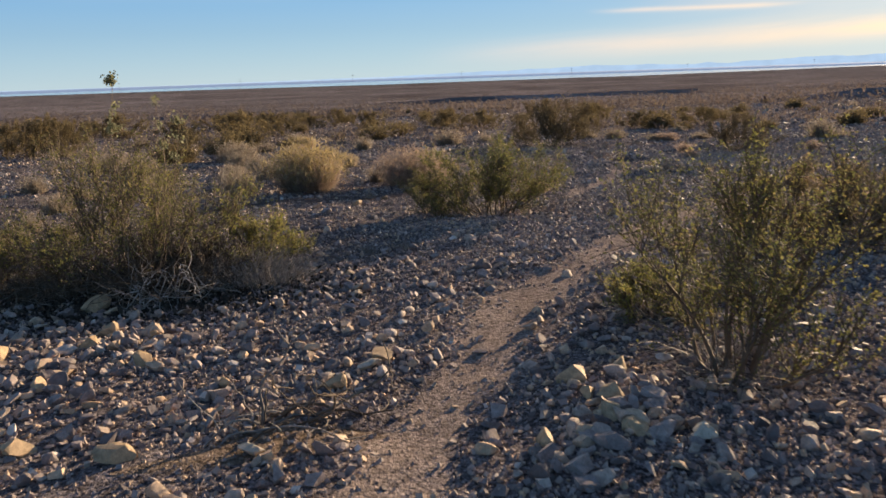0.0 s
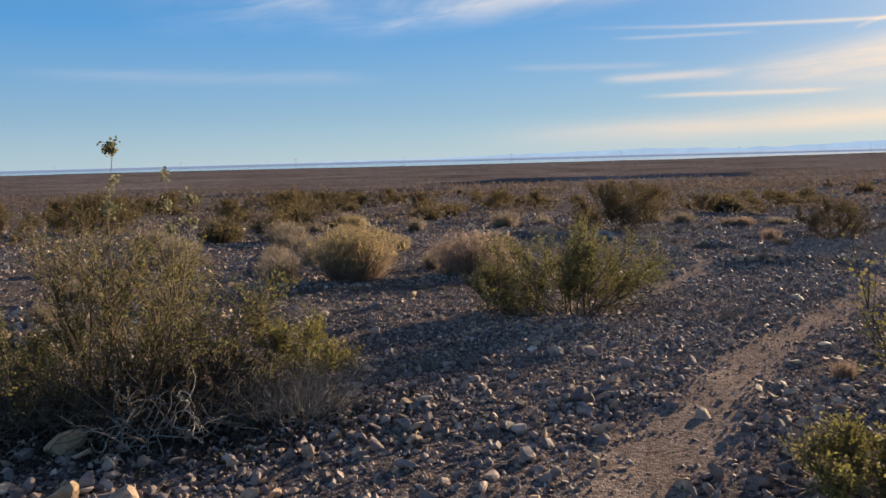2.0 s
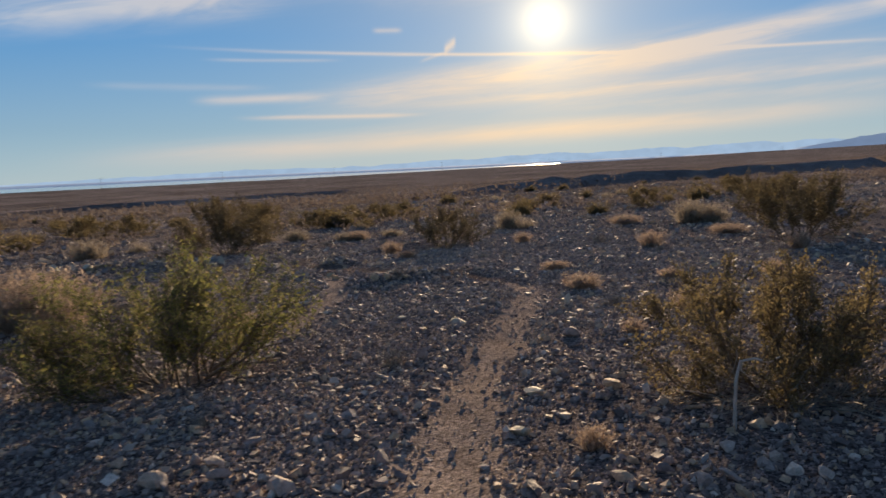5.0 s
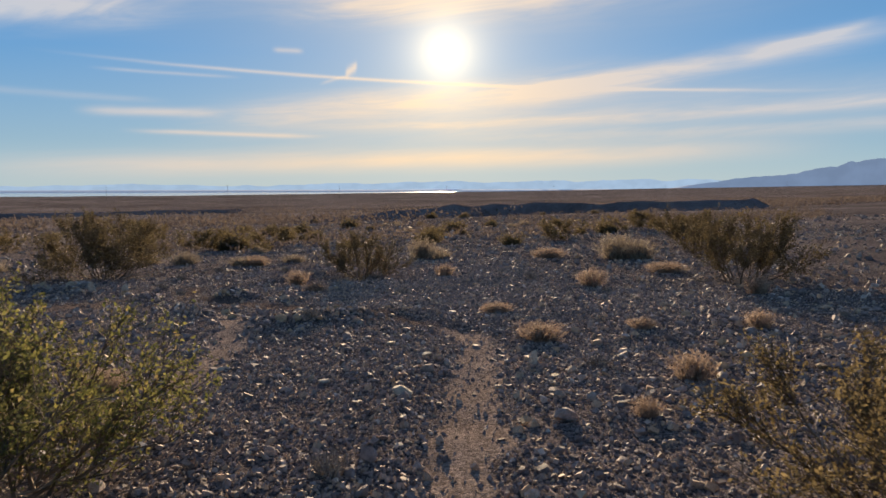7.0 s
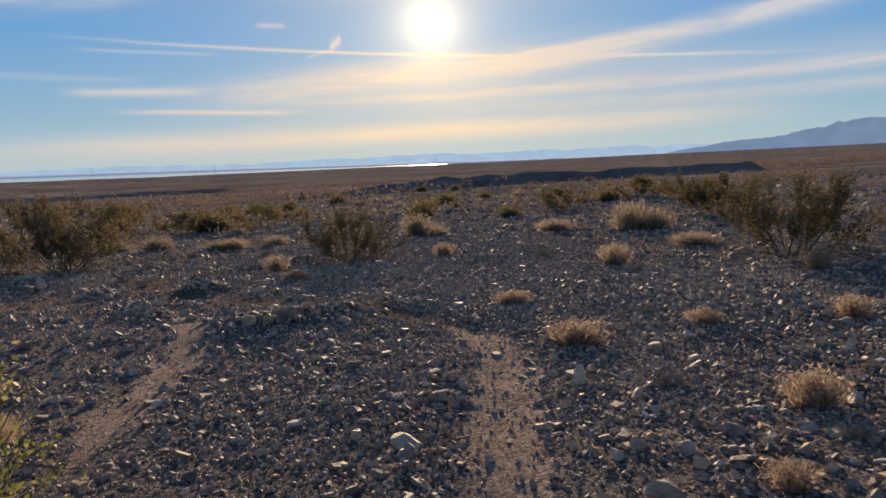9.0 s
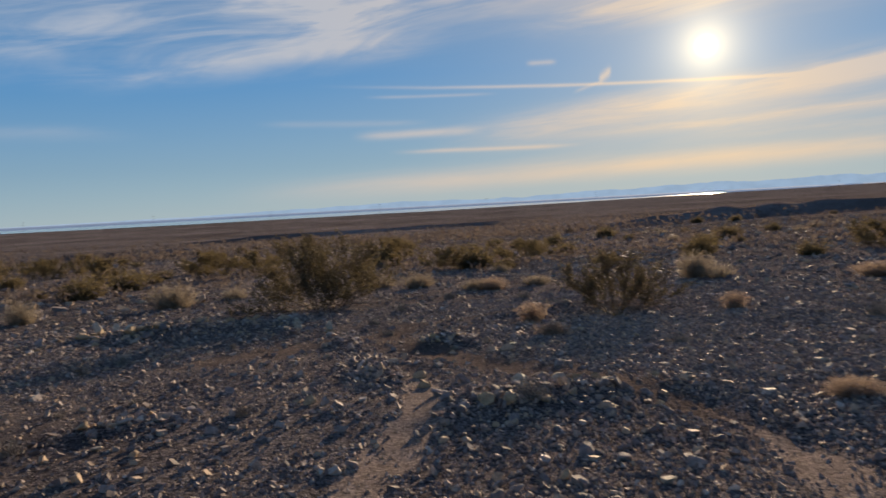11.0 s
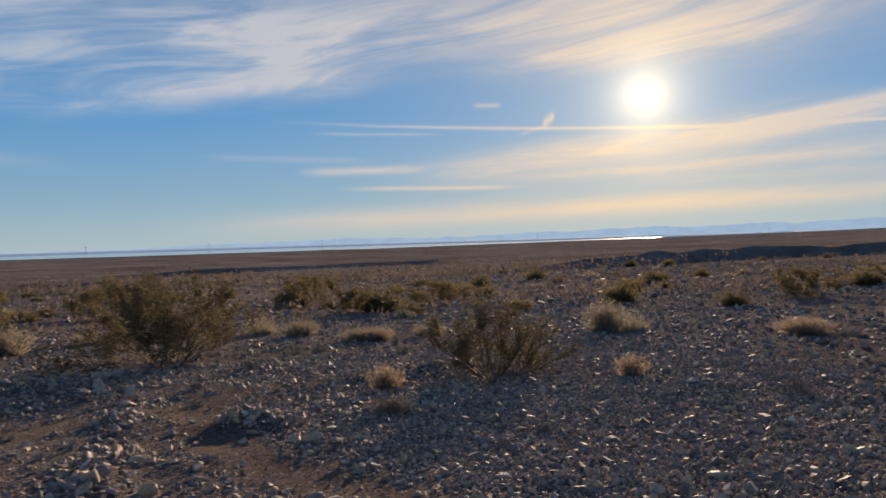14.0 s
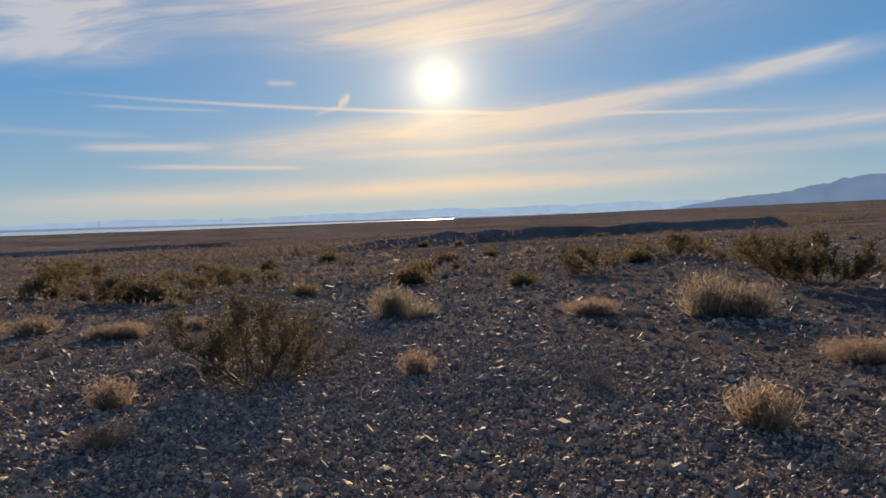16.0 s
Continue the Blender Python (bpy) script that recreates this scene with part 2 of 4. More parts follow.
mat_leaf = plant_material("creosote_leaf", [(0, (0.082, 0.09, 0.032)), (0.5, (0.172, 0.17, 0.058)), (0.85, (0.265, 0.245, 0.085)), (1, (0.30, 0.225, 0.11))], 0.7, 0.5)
# brighter copy of the creosote leaf, with sunlight put into its colour
mat_sunlit_leaf = plant_material("sunlit_creosote_leaf", [(0, (0.12, 0.13, 0.04)), (0.5, (0.23, 0.22, 0.065)), (1, (0.34, 0.30, 0.10))], 0.65, 0.55)
mat_stem = plant_material("creosote_bark", [(0, (0.085, 0.064, 0.046)), (1, (0.19, 0.145, 0.105))], 0.9)
mat_dead = plant_material("dead_grey_wood", [(0, (0.16, 0.14, 0.125)), (1, (0.36, 0.33, 0.29))], 0.9)
mat_bleached = plant_material("bleached_dead_wood", [(0, (0.30, 0.275, 0.25)), (1, (0.50, 0.465, 0.42))], 0.85)
# near black: the shade under the large bush is put into this colour
mat_shade_litter = plant_material("shade_dark_litter", [(0, (0.035, 0.028, 0.022)), (0.8, (0.07, 0.055, 0.042)), (1, (0.14, 0.11, 0.08))], 0.95)
mat_straw = plant_material("dry_straw", [(0, (0.28, 0.215, 0.10)), (0.6, (0.38, 0.30, 0.14)), (1, (0.50, 0.42, 0.24))], 0.7, 0.5)
mat_rust = plant_material("dry_reddish_stems", [(0, (0.27, 0.195, 0.15)), (0.6, (0.37, 0.28, 0.215)), (1, (0.48, 0.385, 0.30))], 0.75, 0.45)
mat_ash = plant_material("dry_ashen_stems", [(0, (0.20, 0.16, 0.12)), (0.6, (0.30, 0.25, 0.19)), (1, (0.44, 0.38, 0.30))], 0.75, 0.45)
mat_olive = plant_material("olive_brown_scrub", [(0, (0.08, 0.064, 0.036)), (0.6, (0.13, 0.104, 0.055)), (1, (0.19, 0.148, 0.085))], 0.8, 0.4)
mat_scrub = plant_material("yellow_olive_scrub", [(0, (0.10, 0.078, 0.04)), (0.6, (0.172, 0.134, 0.068)), (1, (0.26, 0.205, 0.11))], 0.8, 0.5)
mat_greyleaf = plant_material("grey_green_leaf", [(0, (0.17, 0.175, 0.10)), (1, (0.34, 0.335, 0.20))], 0.7, 0.5)
mat_far = plant_material("far_scrub", [(0, (0.115, 0.090, 0.080)), (0.7, (0.165, 0.131, 0.115)), (1, (0.22, 0.178, 0.152))], 0.9, 0.35)

mat_water, gw, bw = material("lake_water", 0.12)
bw.inputs["Base Color"].default_value = (0.5, 0.6, 0.68, 1)
bw.inputs["Specular IOR Level"].default_value = 0.5
wave = gw.noise(gw.node("ShaderNodeNewGeometry").outputs["Position"], 0.05, 4.0)
bump(gw, bw, wave, 0.15, 1.0)


def haze_glow_material(name, colour, strength):
    """Far hills: mostly the light of the air before them, put into emission."""
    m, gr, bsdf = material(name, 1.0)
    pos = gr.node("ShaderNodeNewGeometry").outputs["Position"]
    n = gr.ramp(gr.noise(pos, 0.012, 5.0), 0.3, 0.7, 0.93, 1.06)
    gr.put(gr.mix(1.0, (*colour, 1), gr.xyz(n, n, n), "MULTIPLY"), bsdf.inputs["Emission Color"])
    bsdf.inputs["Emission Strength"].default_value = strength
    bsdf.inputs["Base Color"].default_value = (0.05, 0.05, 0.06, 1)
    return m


# both ranges glow in a painted haze colour
mat_range_far = haze_glow_material("blue_haze_glow", (0.205, 0.285, 0.39), 1.0)
mat_range_near = haze_glow_material("blue_grey_haze_glow", (0.098, 0.14, 0.22), 1.0)
mat_pole, gp, bp = material("weathered_pole", 0.8)
gp.put(gp.stops(gp.noise(None, 6.0), [(0.3, (0.10, 0.08, 0.07)), (0.7, (0.17, 0.14, 0.12))]), bp.inputs["Base Color"])


# ---- shape helpers ----
def lattice(ix, iy, seed):
    h = (ix.astype(np.int64) * 374761393 + iy.astype(np.int64) * 668265263 + seed * 974634721) & 0xFFFFFFFF
    h = ((h ^ (h >> 13)) * 1274126177) & 0xFFFFFFFF
    return ((h ^ (h >> 16)) & 0xFFFF) / 65535.0 * 2 - 1


def field(x, y, size, seed):
    """Smooth noise between -1 and 1 with lumps of that size, for whole arrays."""
    u, v = np.asarray(x, float) / size, np.asarray(y, float) / size
    iu, iv = np.floor(u), np.floor(v)
    fu, fv = u - iu, v - iv
    su, sv = fu * fu * (3 - 2 * fu), fv * fv * (3 - 2 * fv)
    a, b = lattice(iu, iv, seed), lattice(iu + 1, iv, seed)
    c, d = lattice(iu, iv + 1, seed), lattice(iu + 1, iv + 1, seed)
    return (a * (1 - su) + b * su) * (1 - sv) + (c * (1 - su) + d * su) * sv


TRAIL = np.array([(-0.1, -14), (0.1, -6), (0.0, -2), (-0.2, 0.6), (-0.3, 2.2), (-0.12, 3.6), (0.2, 4.65), (0.64, 5.85), (1.26, 7.05),
                  (1.9, 8.25), (2.7, 9.45), (3.35, 10.3), (4.0, 11.2), (4.75, 12.1), (5.25, 13.0), (5.48, 13.9), (5.5, 14.7)])
SPUR = np.array([(1.75, 12.2), (2.0, 12.7), (2.4, 13.5), (2.9, 14.4), (3.35, 15.5), (3.6, 16.6), (3.66, 17.3)])
SPUR_WEST = np.array([(5.5, 14.3), (5.3, 15.5), (4.85, 16.6), (4.35, 17.8), (4.0, 19.2), (3.95, 20.4), (4.4, 21.4), (5.3, 21.75), (6.3, 21.8)])
WORN = np.array([(1.0, 19.3), (1.9, 19.8), (2.8, 20.2), (3.9, 20.6)])
WASH = np.array([(-6.2, 11.0), (-4.3, 11.8), (-3.1, 12.8), (-1.6, 13.2), (-0.4, 13.7)])
SOIL = np.array([(-1.5, 2.85), (-1.05, 3.1), (-0.65, 3.35), (-0.35, 3.3)])


def dense(line, step=0.12):
    pts = [line[0]]
    for i in range(len(line) - 1):
        p0, p1 = line[max(i - 1, 0)], line[i]
        p2, p3 = line[i + 1], line[min(i + 2, len(line) - 1)]
        n = max(2, int(np.hypot(*(p2 - p1)) / step))
        for k in range(1, n + 1):
            t = k / n
            pts.append(0.5 * (2 * p1 + (p2 - p0) * t + (2 * p0 - 5 * p1 + 4 * p2 - p3) * t * t + (3 * p1 - p0 - 3 * p2 + p3) * t ** 3))
    return np.array(pts)


TRAIL_D, SPUR_D, WEST_D, WORN_D, WASH_D, SOIL_D = dense(TRAIL), dense(SPUR), dense(SPUR_WEST), dense(WORN), dense(WASH), dense(SOIL)


def distance_to(line, x, y):
    x, y = np.atleast_1d(x).astype(float), np.atleast_1d(y).astype(float)
    best = np.full(x.shape, 1e9)
    for p in line[::2]:
        best = np.minimum(best, (x - p[0]) ** 2 + (y - p[1]) ** 2)
    return np.sqrt(best)


def fall(x, y):
    s = 0.97 * y - 0.24 * x
    down = -12.0 * (1 - np.exp(-np.maximum(s, 0) / 292))
    fan = 0.017 * np.maximum(0.8 * x - 0.5 * y - 300, 0)
    up = 9 * (1 - np.exp(np.minimum(s, 0) / 220))
    return np.where(s > 0, down, up) + fan


# low heaps of stones: x, y, half widths, rise
MOUNDS = [(4.55, 15.45, 0.85, 0.4, 0.13), (4.45, 19.15, 0.4, 0.28, 0.13), (3.3, 17.5, 0.22, 0.7, 0.07), (3.15, 20.1, 0.3, 0.6, 0.08), (6.6, 21.8, 1.1, 0.5, 0.12),
          (0.5, 23.6, 1.9, 0.5, 0.12), (-2.6, 4.6, 0.9, 0.6, 0.06), (0.75, 3.4, 0.3, 0.6, 0.05), (-4.2, 20.1, 0.7, 0.35, 0.1), (1.0, 16.2, 0.6, 0.3, 0.06)]


def height(x, y):
    """The ground's height at a place: a gentle fan falling to the lake, with hummocks and the worn trails."""
    x, y = np.asarray(x, float), np.asarray(y, float)
    far = np.hypot(x - 2, y - 8)
    near = np.exp(-(far / 60) ** 2)
    z = fall(x, y) + 0.045 * field(x, y, 2.7, 1) * near + 0.026 * field(x, y, 0.85, 2) * near + 0.013 * field(x, y, 0.3, 3) * near
    z = z + (1 - near) * np.minimum(far * 0.003, 0.55) * field(x, y, 38, 5)
    for mx, my, wx, wy, rise in MOUNDS:
        z = z + rise * np.exp(-((x - mx) / wx) ** 2 - ((y - my) / wy) ** 2)
    shape, xs, ys = z.shape, x.ravel(), y.ravel()
    for line, w, depth in ((TRAIL_D, 0.34, 0.05), (SPUR_D, 0.2, 0.035), (WEST_D, 0.2, 0.02)):
        near_it = (xs > line[:, 0].min() - 2) & (xs < line[:, 0].max() + 2) & (ys > line[:, 1].min() - 2) & (ys < line[:, 1].max() + 2)
        d = np.full(xs.shape, 9.0)
        if near_it.any():
            d[near_it] = distance_to(line, xs[near_it], ys[near_it])
        z = z - (depth * np.exp(-(d / w) ** 2)).reshape(shape)
    return z


def ground_z(x, y):
    return float(height(np.array([x]), np.array([y]))[0])


def fast_mesh(name, verts, faces, mat, smooth=False):
    """A mesh from arrays: verts (n, 3), faces (m, corners)."""
    me = bpy.data.meshes.new(name)
    n, k = faces.shape
    me.vertices.add(len(verts))
    me.vertices.foreach_set("co", np.ascontiguousarray(verts, np.float32).ravel())
    me.loops.add(n * k)
    me.loops.foreach_set("vertex_index", np.ascontiguousarray(faces, np.int32).ravel())
    me.polygons.add(n)
    me.polygons.foreach_set("loop_start", np.arange(0, n * k, k, dtype=np.int32))
    me.polygons.foreach_set("use_smooth", np.full(n, smooth))
    me.update(calc_edges=True)
    me.validate()
    me.materials.append(mat)
    return me


def sheet(xs, ys, z):
    X, Y = np.meshgrid(xs, ys)
    verts = np.stack([X.ravel(), Y.ravel(), z(X, Y).ravel()], 1)
    nx, ny = len(xs), len(ys)
    i = (np.arange(ny - 1)[:, None] * nx + np.arange(nx - 1)[None]).ravel()
    return verts, np.stack([i, i + 1, i + nx + 1, i + nx], 1)


def graded(lo, hi, step, end_lo, end_hi, grow=1.13):
    mid = list(np.arange(lo, hi, step))
    out, d = [], step
    a = mid[-1]
    while a < end_hi:
        d *= grow
        a += d
        out.append(min(a, end_hi))
    pre, d = [], step
    b = mid[0]
    while b > end_lo:
        d *= grow
        b -= d
        pre.append(max(b, end_lo))
    return np.array(pre[::-1] + mid + out)


# ---- ground, trails, lake, hills ----
verts, faces = sheet(graded(-6, 11, 0.09, -4900, 4900), graded(-1, 24, 0.09, -1500, 4900), height)
ground = tagged(new("ground", fast_mesh("ground", verts, faces, mat_ground, True)), "stony brown desert ground sloping to a distant lake", "ground", kind="structure")


def trail_strip(name, line, half, seed, label, mat, fade):
    d = np.gradient(line, axis=0)
    d /= np.linalg.norm(d, axis=1)[:, None]
    nrm = np.stack([-d[:, 1], d[:, 0]], 1)
    across = np.linspace(-1, 1, 11)
    run = np.arange(len(line)) * 0.12
    taper = np.clip(np.minimum(run / 0.8, run[::-1] / fade), 0.05, 1)
    w_l = half * taper * (1 + 0.3 * field(run, run * 0, 0.9, seed) + 0.35 * field(run, run * 0, 0.3, seed + 1))
    w_r = half * taper * (1 + 0.3 * field(run, run * 0, 0.9, seed + 2) + 0.35 * field(run, run * 0, 0.3, seed + 3))
    w = np.where(across[None] < 0, w_l[:, None], w_r[:, None]) * across[None]
    P = line[:, None, :] + nrm[:, None, :] * w[..., None]
    z = height(P[..., 0], P[..., 1]) + 0.005 * (1 - np.abs(across[None]) ** 4) - 0.001
    verts = np.concatenate([P, z[..., None]], 2).reshape(-1, 3)
    i = (np.arange(len(line) - 1)[:, None] * 11 + np.arange(10)[None]).ravel()
    return tagged(new(name, fast_mesh(name, verts, np.stack([i + 1, i, i + 11, i + 12], 1), mat, True)), label, "path", kind="structure")


trail_strip("path_1", TRAIL_D, 0.265, 11, "narrow trodden sandy footpath through the stones", mat_path, 2.2)
trail_strip("path_2", SPUR_D, 0.21, 21, "faint sandy side track worn between stones", mat_path, 1.0)
trail_strip("path_3", WEST_D, 0.34, 31, "faint gravelly track curving between stones", mat_faint, 1.2)
trail_strip("path_4", WORN_D, 0.6, 36, "worn reddish earth between stones", mat_faint, 0.8)
trail_strip("path_5", SOIL_D, 0.24, 38, "bare tan soil among the stones", mat_soil, 0.4)
trail_strip("path_6", WASH_D, 0.5, 42, "smooth pale sand between dry shrubs", mat_faint, 1.0)

LAKE = -11.2
az_l = np.linspace(radians(-75), radians(34), 80)
rim = [(math.sin(a) * 4700, math.cos(a) * 4700, LAKE) for a in az_l]
shore = []
for a in az_l[::-1]:
    dip = np.interp(math.degrees(a), [-75, -32, -18, -5, 14, 22, 29, 34], [0.29, 0.31, 0.36, 0.43, 0.40, 0.33, 0.24, 0.17])
    r = min(4650, (1.4 - LAKE) / math.tan(radians(dip)) + 60 * float(field(math.degrees(a), 0, 3.0, 4)))
    shore.append((math.sin(a) * r, math.cos(a) * r, LAKE))
me = bpy.data.meshes.new("water")
me.from_pydata(rim + shore, [], [(i, i + 1, 158 - i, 159 - i) for i in range(79)])
me.materials.append(mat_water)
tagged(new("water", me), "pale blue lake shining along the horizon", "lake", kind="structure")


def hill_range(name, r, profile, mat, label):
    a = np.radians(np.linspace(-100, 100, 900))
    deg = np.degrees(a)
    top = np.maximum(profile(deg), 0.02)
    rows = []
    for k, (dr, f) in enumerate(((-90, -0.1), (-40, 0.55), (0, 1.0), (60, 0.4))):
        rough = 1 + 0.1 * field(deg, deg * 0 + k, 0.9, 40 + k) * (k < 2)
        z = -15.9 + (np.tan(np.radians(top)) * r + 15.9) * f * rough
        rows.append(np.stack([np.sin(a) * (r + dr), np.cos(a) * (r + dr), z], 1))
    verts = np.concatenate(rows)
    i = (np.arange(3)[:, None] * 900 + np.arange(899)[None]).ravel()
    tagged(new(name, fast_mesh(name, verts, np.stack([i, i + 1, i + 901, i + 900], 1), mat, True)), label, "hills", kind="structure")


def far_profile(d):
    base = np.interp(d, [-100, -20, -6, 4, 8, 20, 30, 45, 60, 100], [0.03, 0.05, 0.15, 0.30, 0.46, 0.38, 0.55, 0.68, 0.5, 0.4])
    return base * (1 + 0.16 * field(d, d * 0, 4.0, 50) + 0.12 * field(d, d * 0, 1.3, 51) + 0.05 * field(d, d * 0, 0.4, 52))


def near_profile(d):
    base = np.interp(d, [-100, 47, 51, 54, 58, 62, 66, 75, 100], [-0.3, -0.3, 0.3, 0.85, 1.05, 1.7, 2.2, 2.6, 2.0])
    return base * (1 + 0.12 * field(d, d * 0, 3.0, 60) + 0.10 * field(d, d * 0, 1.0, 61) + 0.06 * field(d, d * 0, 0.4, 62))


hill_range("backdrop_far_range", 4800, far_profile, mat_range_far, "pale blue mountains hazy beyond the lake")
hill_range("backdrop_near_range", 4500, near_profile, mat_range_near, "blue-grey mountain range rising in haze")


def bank(name, az0, az1, r, rise, back, seed):
    """A low worn edge of the plain, its steep side to the walker."""
    deg = np.linspace(az0, az1, 160)
    a, u = np.radians(deg), np.linspace(0, 1, 160)
    ends = np.clip(np.minimum(u / 0.3, (1 - u) / 0.05), 0, 1)
    dist = r * (1 + 0.03 * field(deg, deg * 0, 5.0, seed) + 0.012 * field(deg, deg * 0, 1.3, seed + 1))
    rows = []
    for dr, f in ((-2.5, -0.25), (0, 0.35), (1.2, 0.85), (3.0, 1.0), (back * 0.5, 0.7), (back, -0.15)):
        x, y = 1 + np.sin(a) * (dist + dr), 7 + np.cos(a) * (dist + dr)
        z = fall(x, y) + rise * f * ends * (1 + 0.18 * field(deg, deg * 0 + dr, 1.6, seed + 2)) - 0.25 * (1 - ends) - 0.1
        rows.append(np.stack([x, y, z], 1))
    i = (np.arange(5)[:, None] * 160 + np.arange(159)[None]).ravel()
    me = fast_mesh(name, np.concatenate(rows), np.stack([i, i + 1, i + 161, i + 160], 1), mat_ground, True)
    tagged(new(name, me), "low dark bank across the desert plain", "bank", kind="structure")


bank("bank_1", 20, 57.3, 112, 1.75, 60, 140)
bank("bank_2", -9, 19, 250, 1.5, 70, 150)
bank("bank_3", -30, -3, 150, 0.8, 40, 160)

# ---- stones ----
rng = np.random.default_rng(7)
CUBE = np.array([(x, y, z) for z in (-1, 1) for y in (-1, 1) for x in (-1, 1)], float)
CUBE_F = np.array([(0, 2, 3, 1), (4, 5, 7, 6), (0, 1, 5, 4), (2, 6, 7, 3), (0, 4, 6, 2), (1, 3, 7, 5)])


def turns(n):
    q = rng.normal(size=(n, 4))
    q[:, 1:3] *= 0.35
    q /= np.linalg.norm(q, axis=1)[:, None]
    w, x, y, z = q.T
    return np.stack([np.stack([1 - 2 * (y * y + z * z), 2 * (x * y - z * w), 2 * (x * z + y * w)], 1),
                     np.stack([2 * (x * y + z * w), 1 - 2 * (x * x + z * z), 2 * (y * z - x * w)], 1),
                     np.stack([2 * (x * z - y * w), 2 * (y * z + x * w), 1 - 2 * (x * x + y * y)], 1)], 1)


ICO = bmesh.new()
bmesh.ops.create_icosphere(ICO, subdivisions=2, radius=1.1)
BALL = np.array([v.co[:] for v in ICO.verts])
BALL_F = np.array([[v.index for v in f.verts] for f in ICO.faces])
ICO.free()


def cobbles(name, x, y, size, label):
    """Rounder broken stones, joined, flattened here and there."""
    n = len(x)
    s = size[:, None] * rng.uniform([0.8, 0.55, 0.34], [1.45, 1.0, 0.8], (n, 3)) * 0.5
    v = BALL[None] * rng.uniform(0.94, 1.04, (n, len(BALL), 1))
    for _ in range(8):
        d = rng.normal(size=(n, 3))
        d /= np.linalg.norm(d, axis=1)[:, None]
        over = np.maximum(np.einsum("nkj,nj->nk", v, d) - rng.uniform(0.36, 0.8, (n, 1)), 0)
        v = v - over[..., None] * d[:, None, :] * 0.95
    v = np.einsum("nij,nkj->nki", turns(n), v * s[:, None, :])
    v += np.stack([x, y, height(x, y) + size * 0.14], 1)[:, None, :]
    f = (np.arange(n) * len(BALL))[:, None, None] + BALL_F[None]
    return tagged(new(name, fast_mesh(name, v.reshape(-1, 3), f.reshape(-1, 3), mat_gravel)), label, "stones", kind="stuff")


def chips(name, x, y, size, label):
    """Angular chips of stone, joined: six bent faces each."""
    n = len(x)
    s = size[:, None] * rng.uniform([0.7, 0.5, 0.3], [1.3, 1.0, 0.75], (n, 3)) * 0.5
    v = CUBE[None] * rng.uniform(0.45, 1.1, (n, 8, 3)) * s[:, None, :]
    v = np.einsum("nij,nkj->nki", turns(n), v)
    v += np.stack([x, y, height(x, y) + size * 0.12], 1)[:, None, :]
    f = (np.arange(n) * 8)[:, None, None] + CUBE_F[None]
    return tagged(new(name, fast_mesh(name, v.reshape(-1, 3), f.reshape(-1, 4), mat_gravel)), label, "gravel", kind="stuff")


PEAK_F = np.array([(0, 1, 4), (1, 2, 4), (2, 3, 4), (3, 0, 4)])


def grit(name, x, y, size, label):
    """The smallest stones, sunk in the ground: four slopes each, joined."""
    n = len(x)
    a = rng.uniform(0, 2 * np.pi, n)[:, None] + np.array([0, 1, 2, 3]) * np.pi / 2 + rng.normal(size=(n, 4)) * 0.25
    rad = size[:, None] * rng.uniform(0.35, 0.75, (n, 4))
    z0 = height(x, y)
    v = np.empty((n, 5, 3))
    v[:, :4, 0], v[:, :4, 1], v[:, :4, 2] = x[:, None] + np.cos(a) * rad, y[:, None] + np.sin(a) * rad, (z0 - 0.12 * size)[:, None]
    v[:, 4, 0], v[:, 4, 1] = x + rng.normal(size=n) * size * 0.2, y + rng.normal(size=n) * size * 0.2
    v[:, 4, 2] = z0 + size * rng.uniform(0.25, 0.75, n)
    f = (np.arange(n) * 5)[:, None, None] + PEAK_F[None]
    return tagged(new(name, fast_mesh(name, v.reshape(-1, 3), f.reshape(-1, 3), mat_gravel)), label, "gravel", kind="stuff")


def bare(x, y):
    """How bare of stones a place is: 1 on the trails."""
    d = np.minimum(distance_to(TRAIL_D, x, y) / 0.22, np.minimum(distance_to(SPUR_D, x, y) / 0.19, distance_to(WEST_D, x, y) / 0.24))
    d = np.minimum(d, np.minimum(distance_to(WORN_D, x, y) / 0.3, distance_to(SOIL_D, x, y) / 0.2))
    d = np.minimum(d, distance_to(WASH_D, x, y) / 0.33)
    d = d * (1 + 0.35 * field(x, y, 0.3, 90))
    return np.clip(1.5 - d, 0, 1)


def earthy(x, y):
    """Fewer stones on the brown earth west of the footpath's end."""
    inside = np.clip((y - 12.5) / 1.5, 0, 1) * np.clip((24 - y) / 2, 0, 1) * np.clip((5.8 - x) / 1.0, 0, 1)
    return 1 - 0.42 * inside


def strewn(n, x0, x1, y0, y1, clump=1.2, keep_trail=0.04):
    x, y = rng.uniform(x0, x1, n), rng.uniform(y0, y1, n)
    dens = (0.72 + 0.42 * field(x, y, clump, 70) + 0.25 * field(x, y, clump * 3, 71)) * earthy(x, y)
    ok = (rng.random(n) < dens) & (rng.random(n) > bare(x, y) * (1 - keep_trail))
    return x[ok], y[ok]


def sizes(n, lo, hi, power=2.2):
    return lo + (hi - lo) * rng.random(n) ** power


ROUTE = dense(np.array([(0.0, 0.2), (-0.2, 2.6), (-0.1, 4.2), (1.0, 7.0), (2.6, 10.0), (4.6, 13.0), (6.5, 16.0), (8.0, 19.0)]), 0.05)


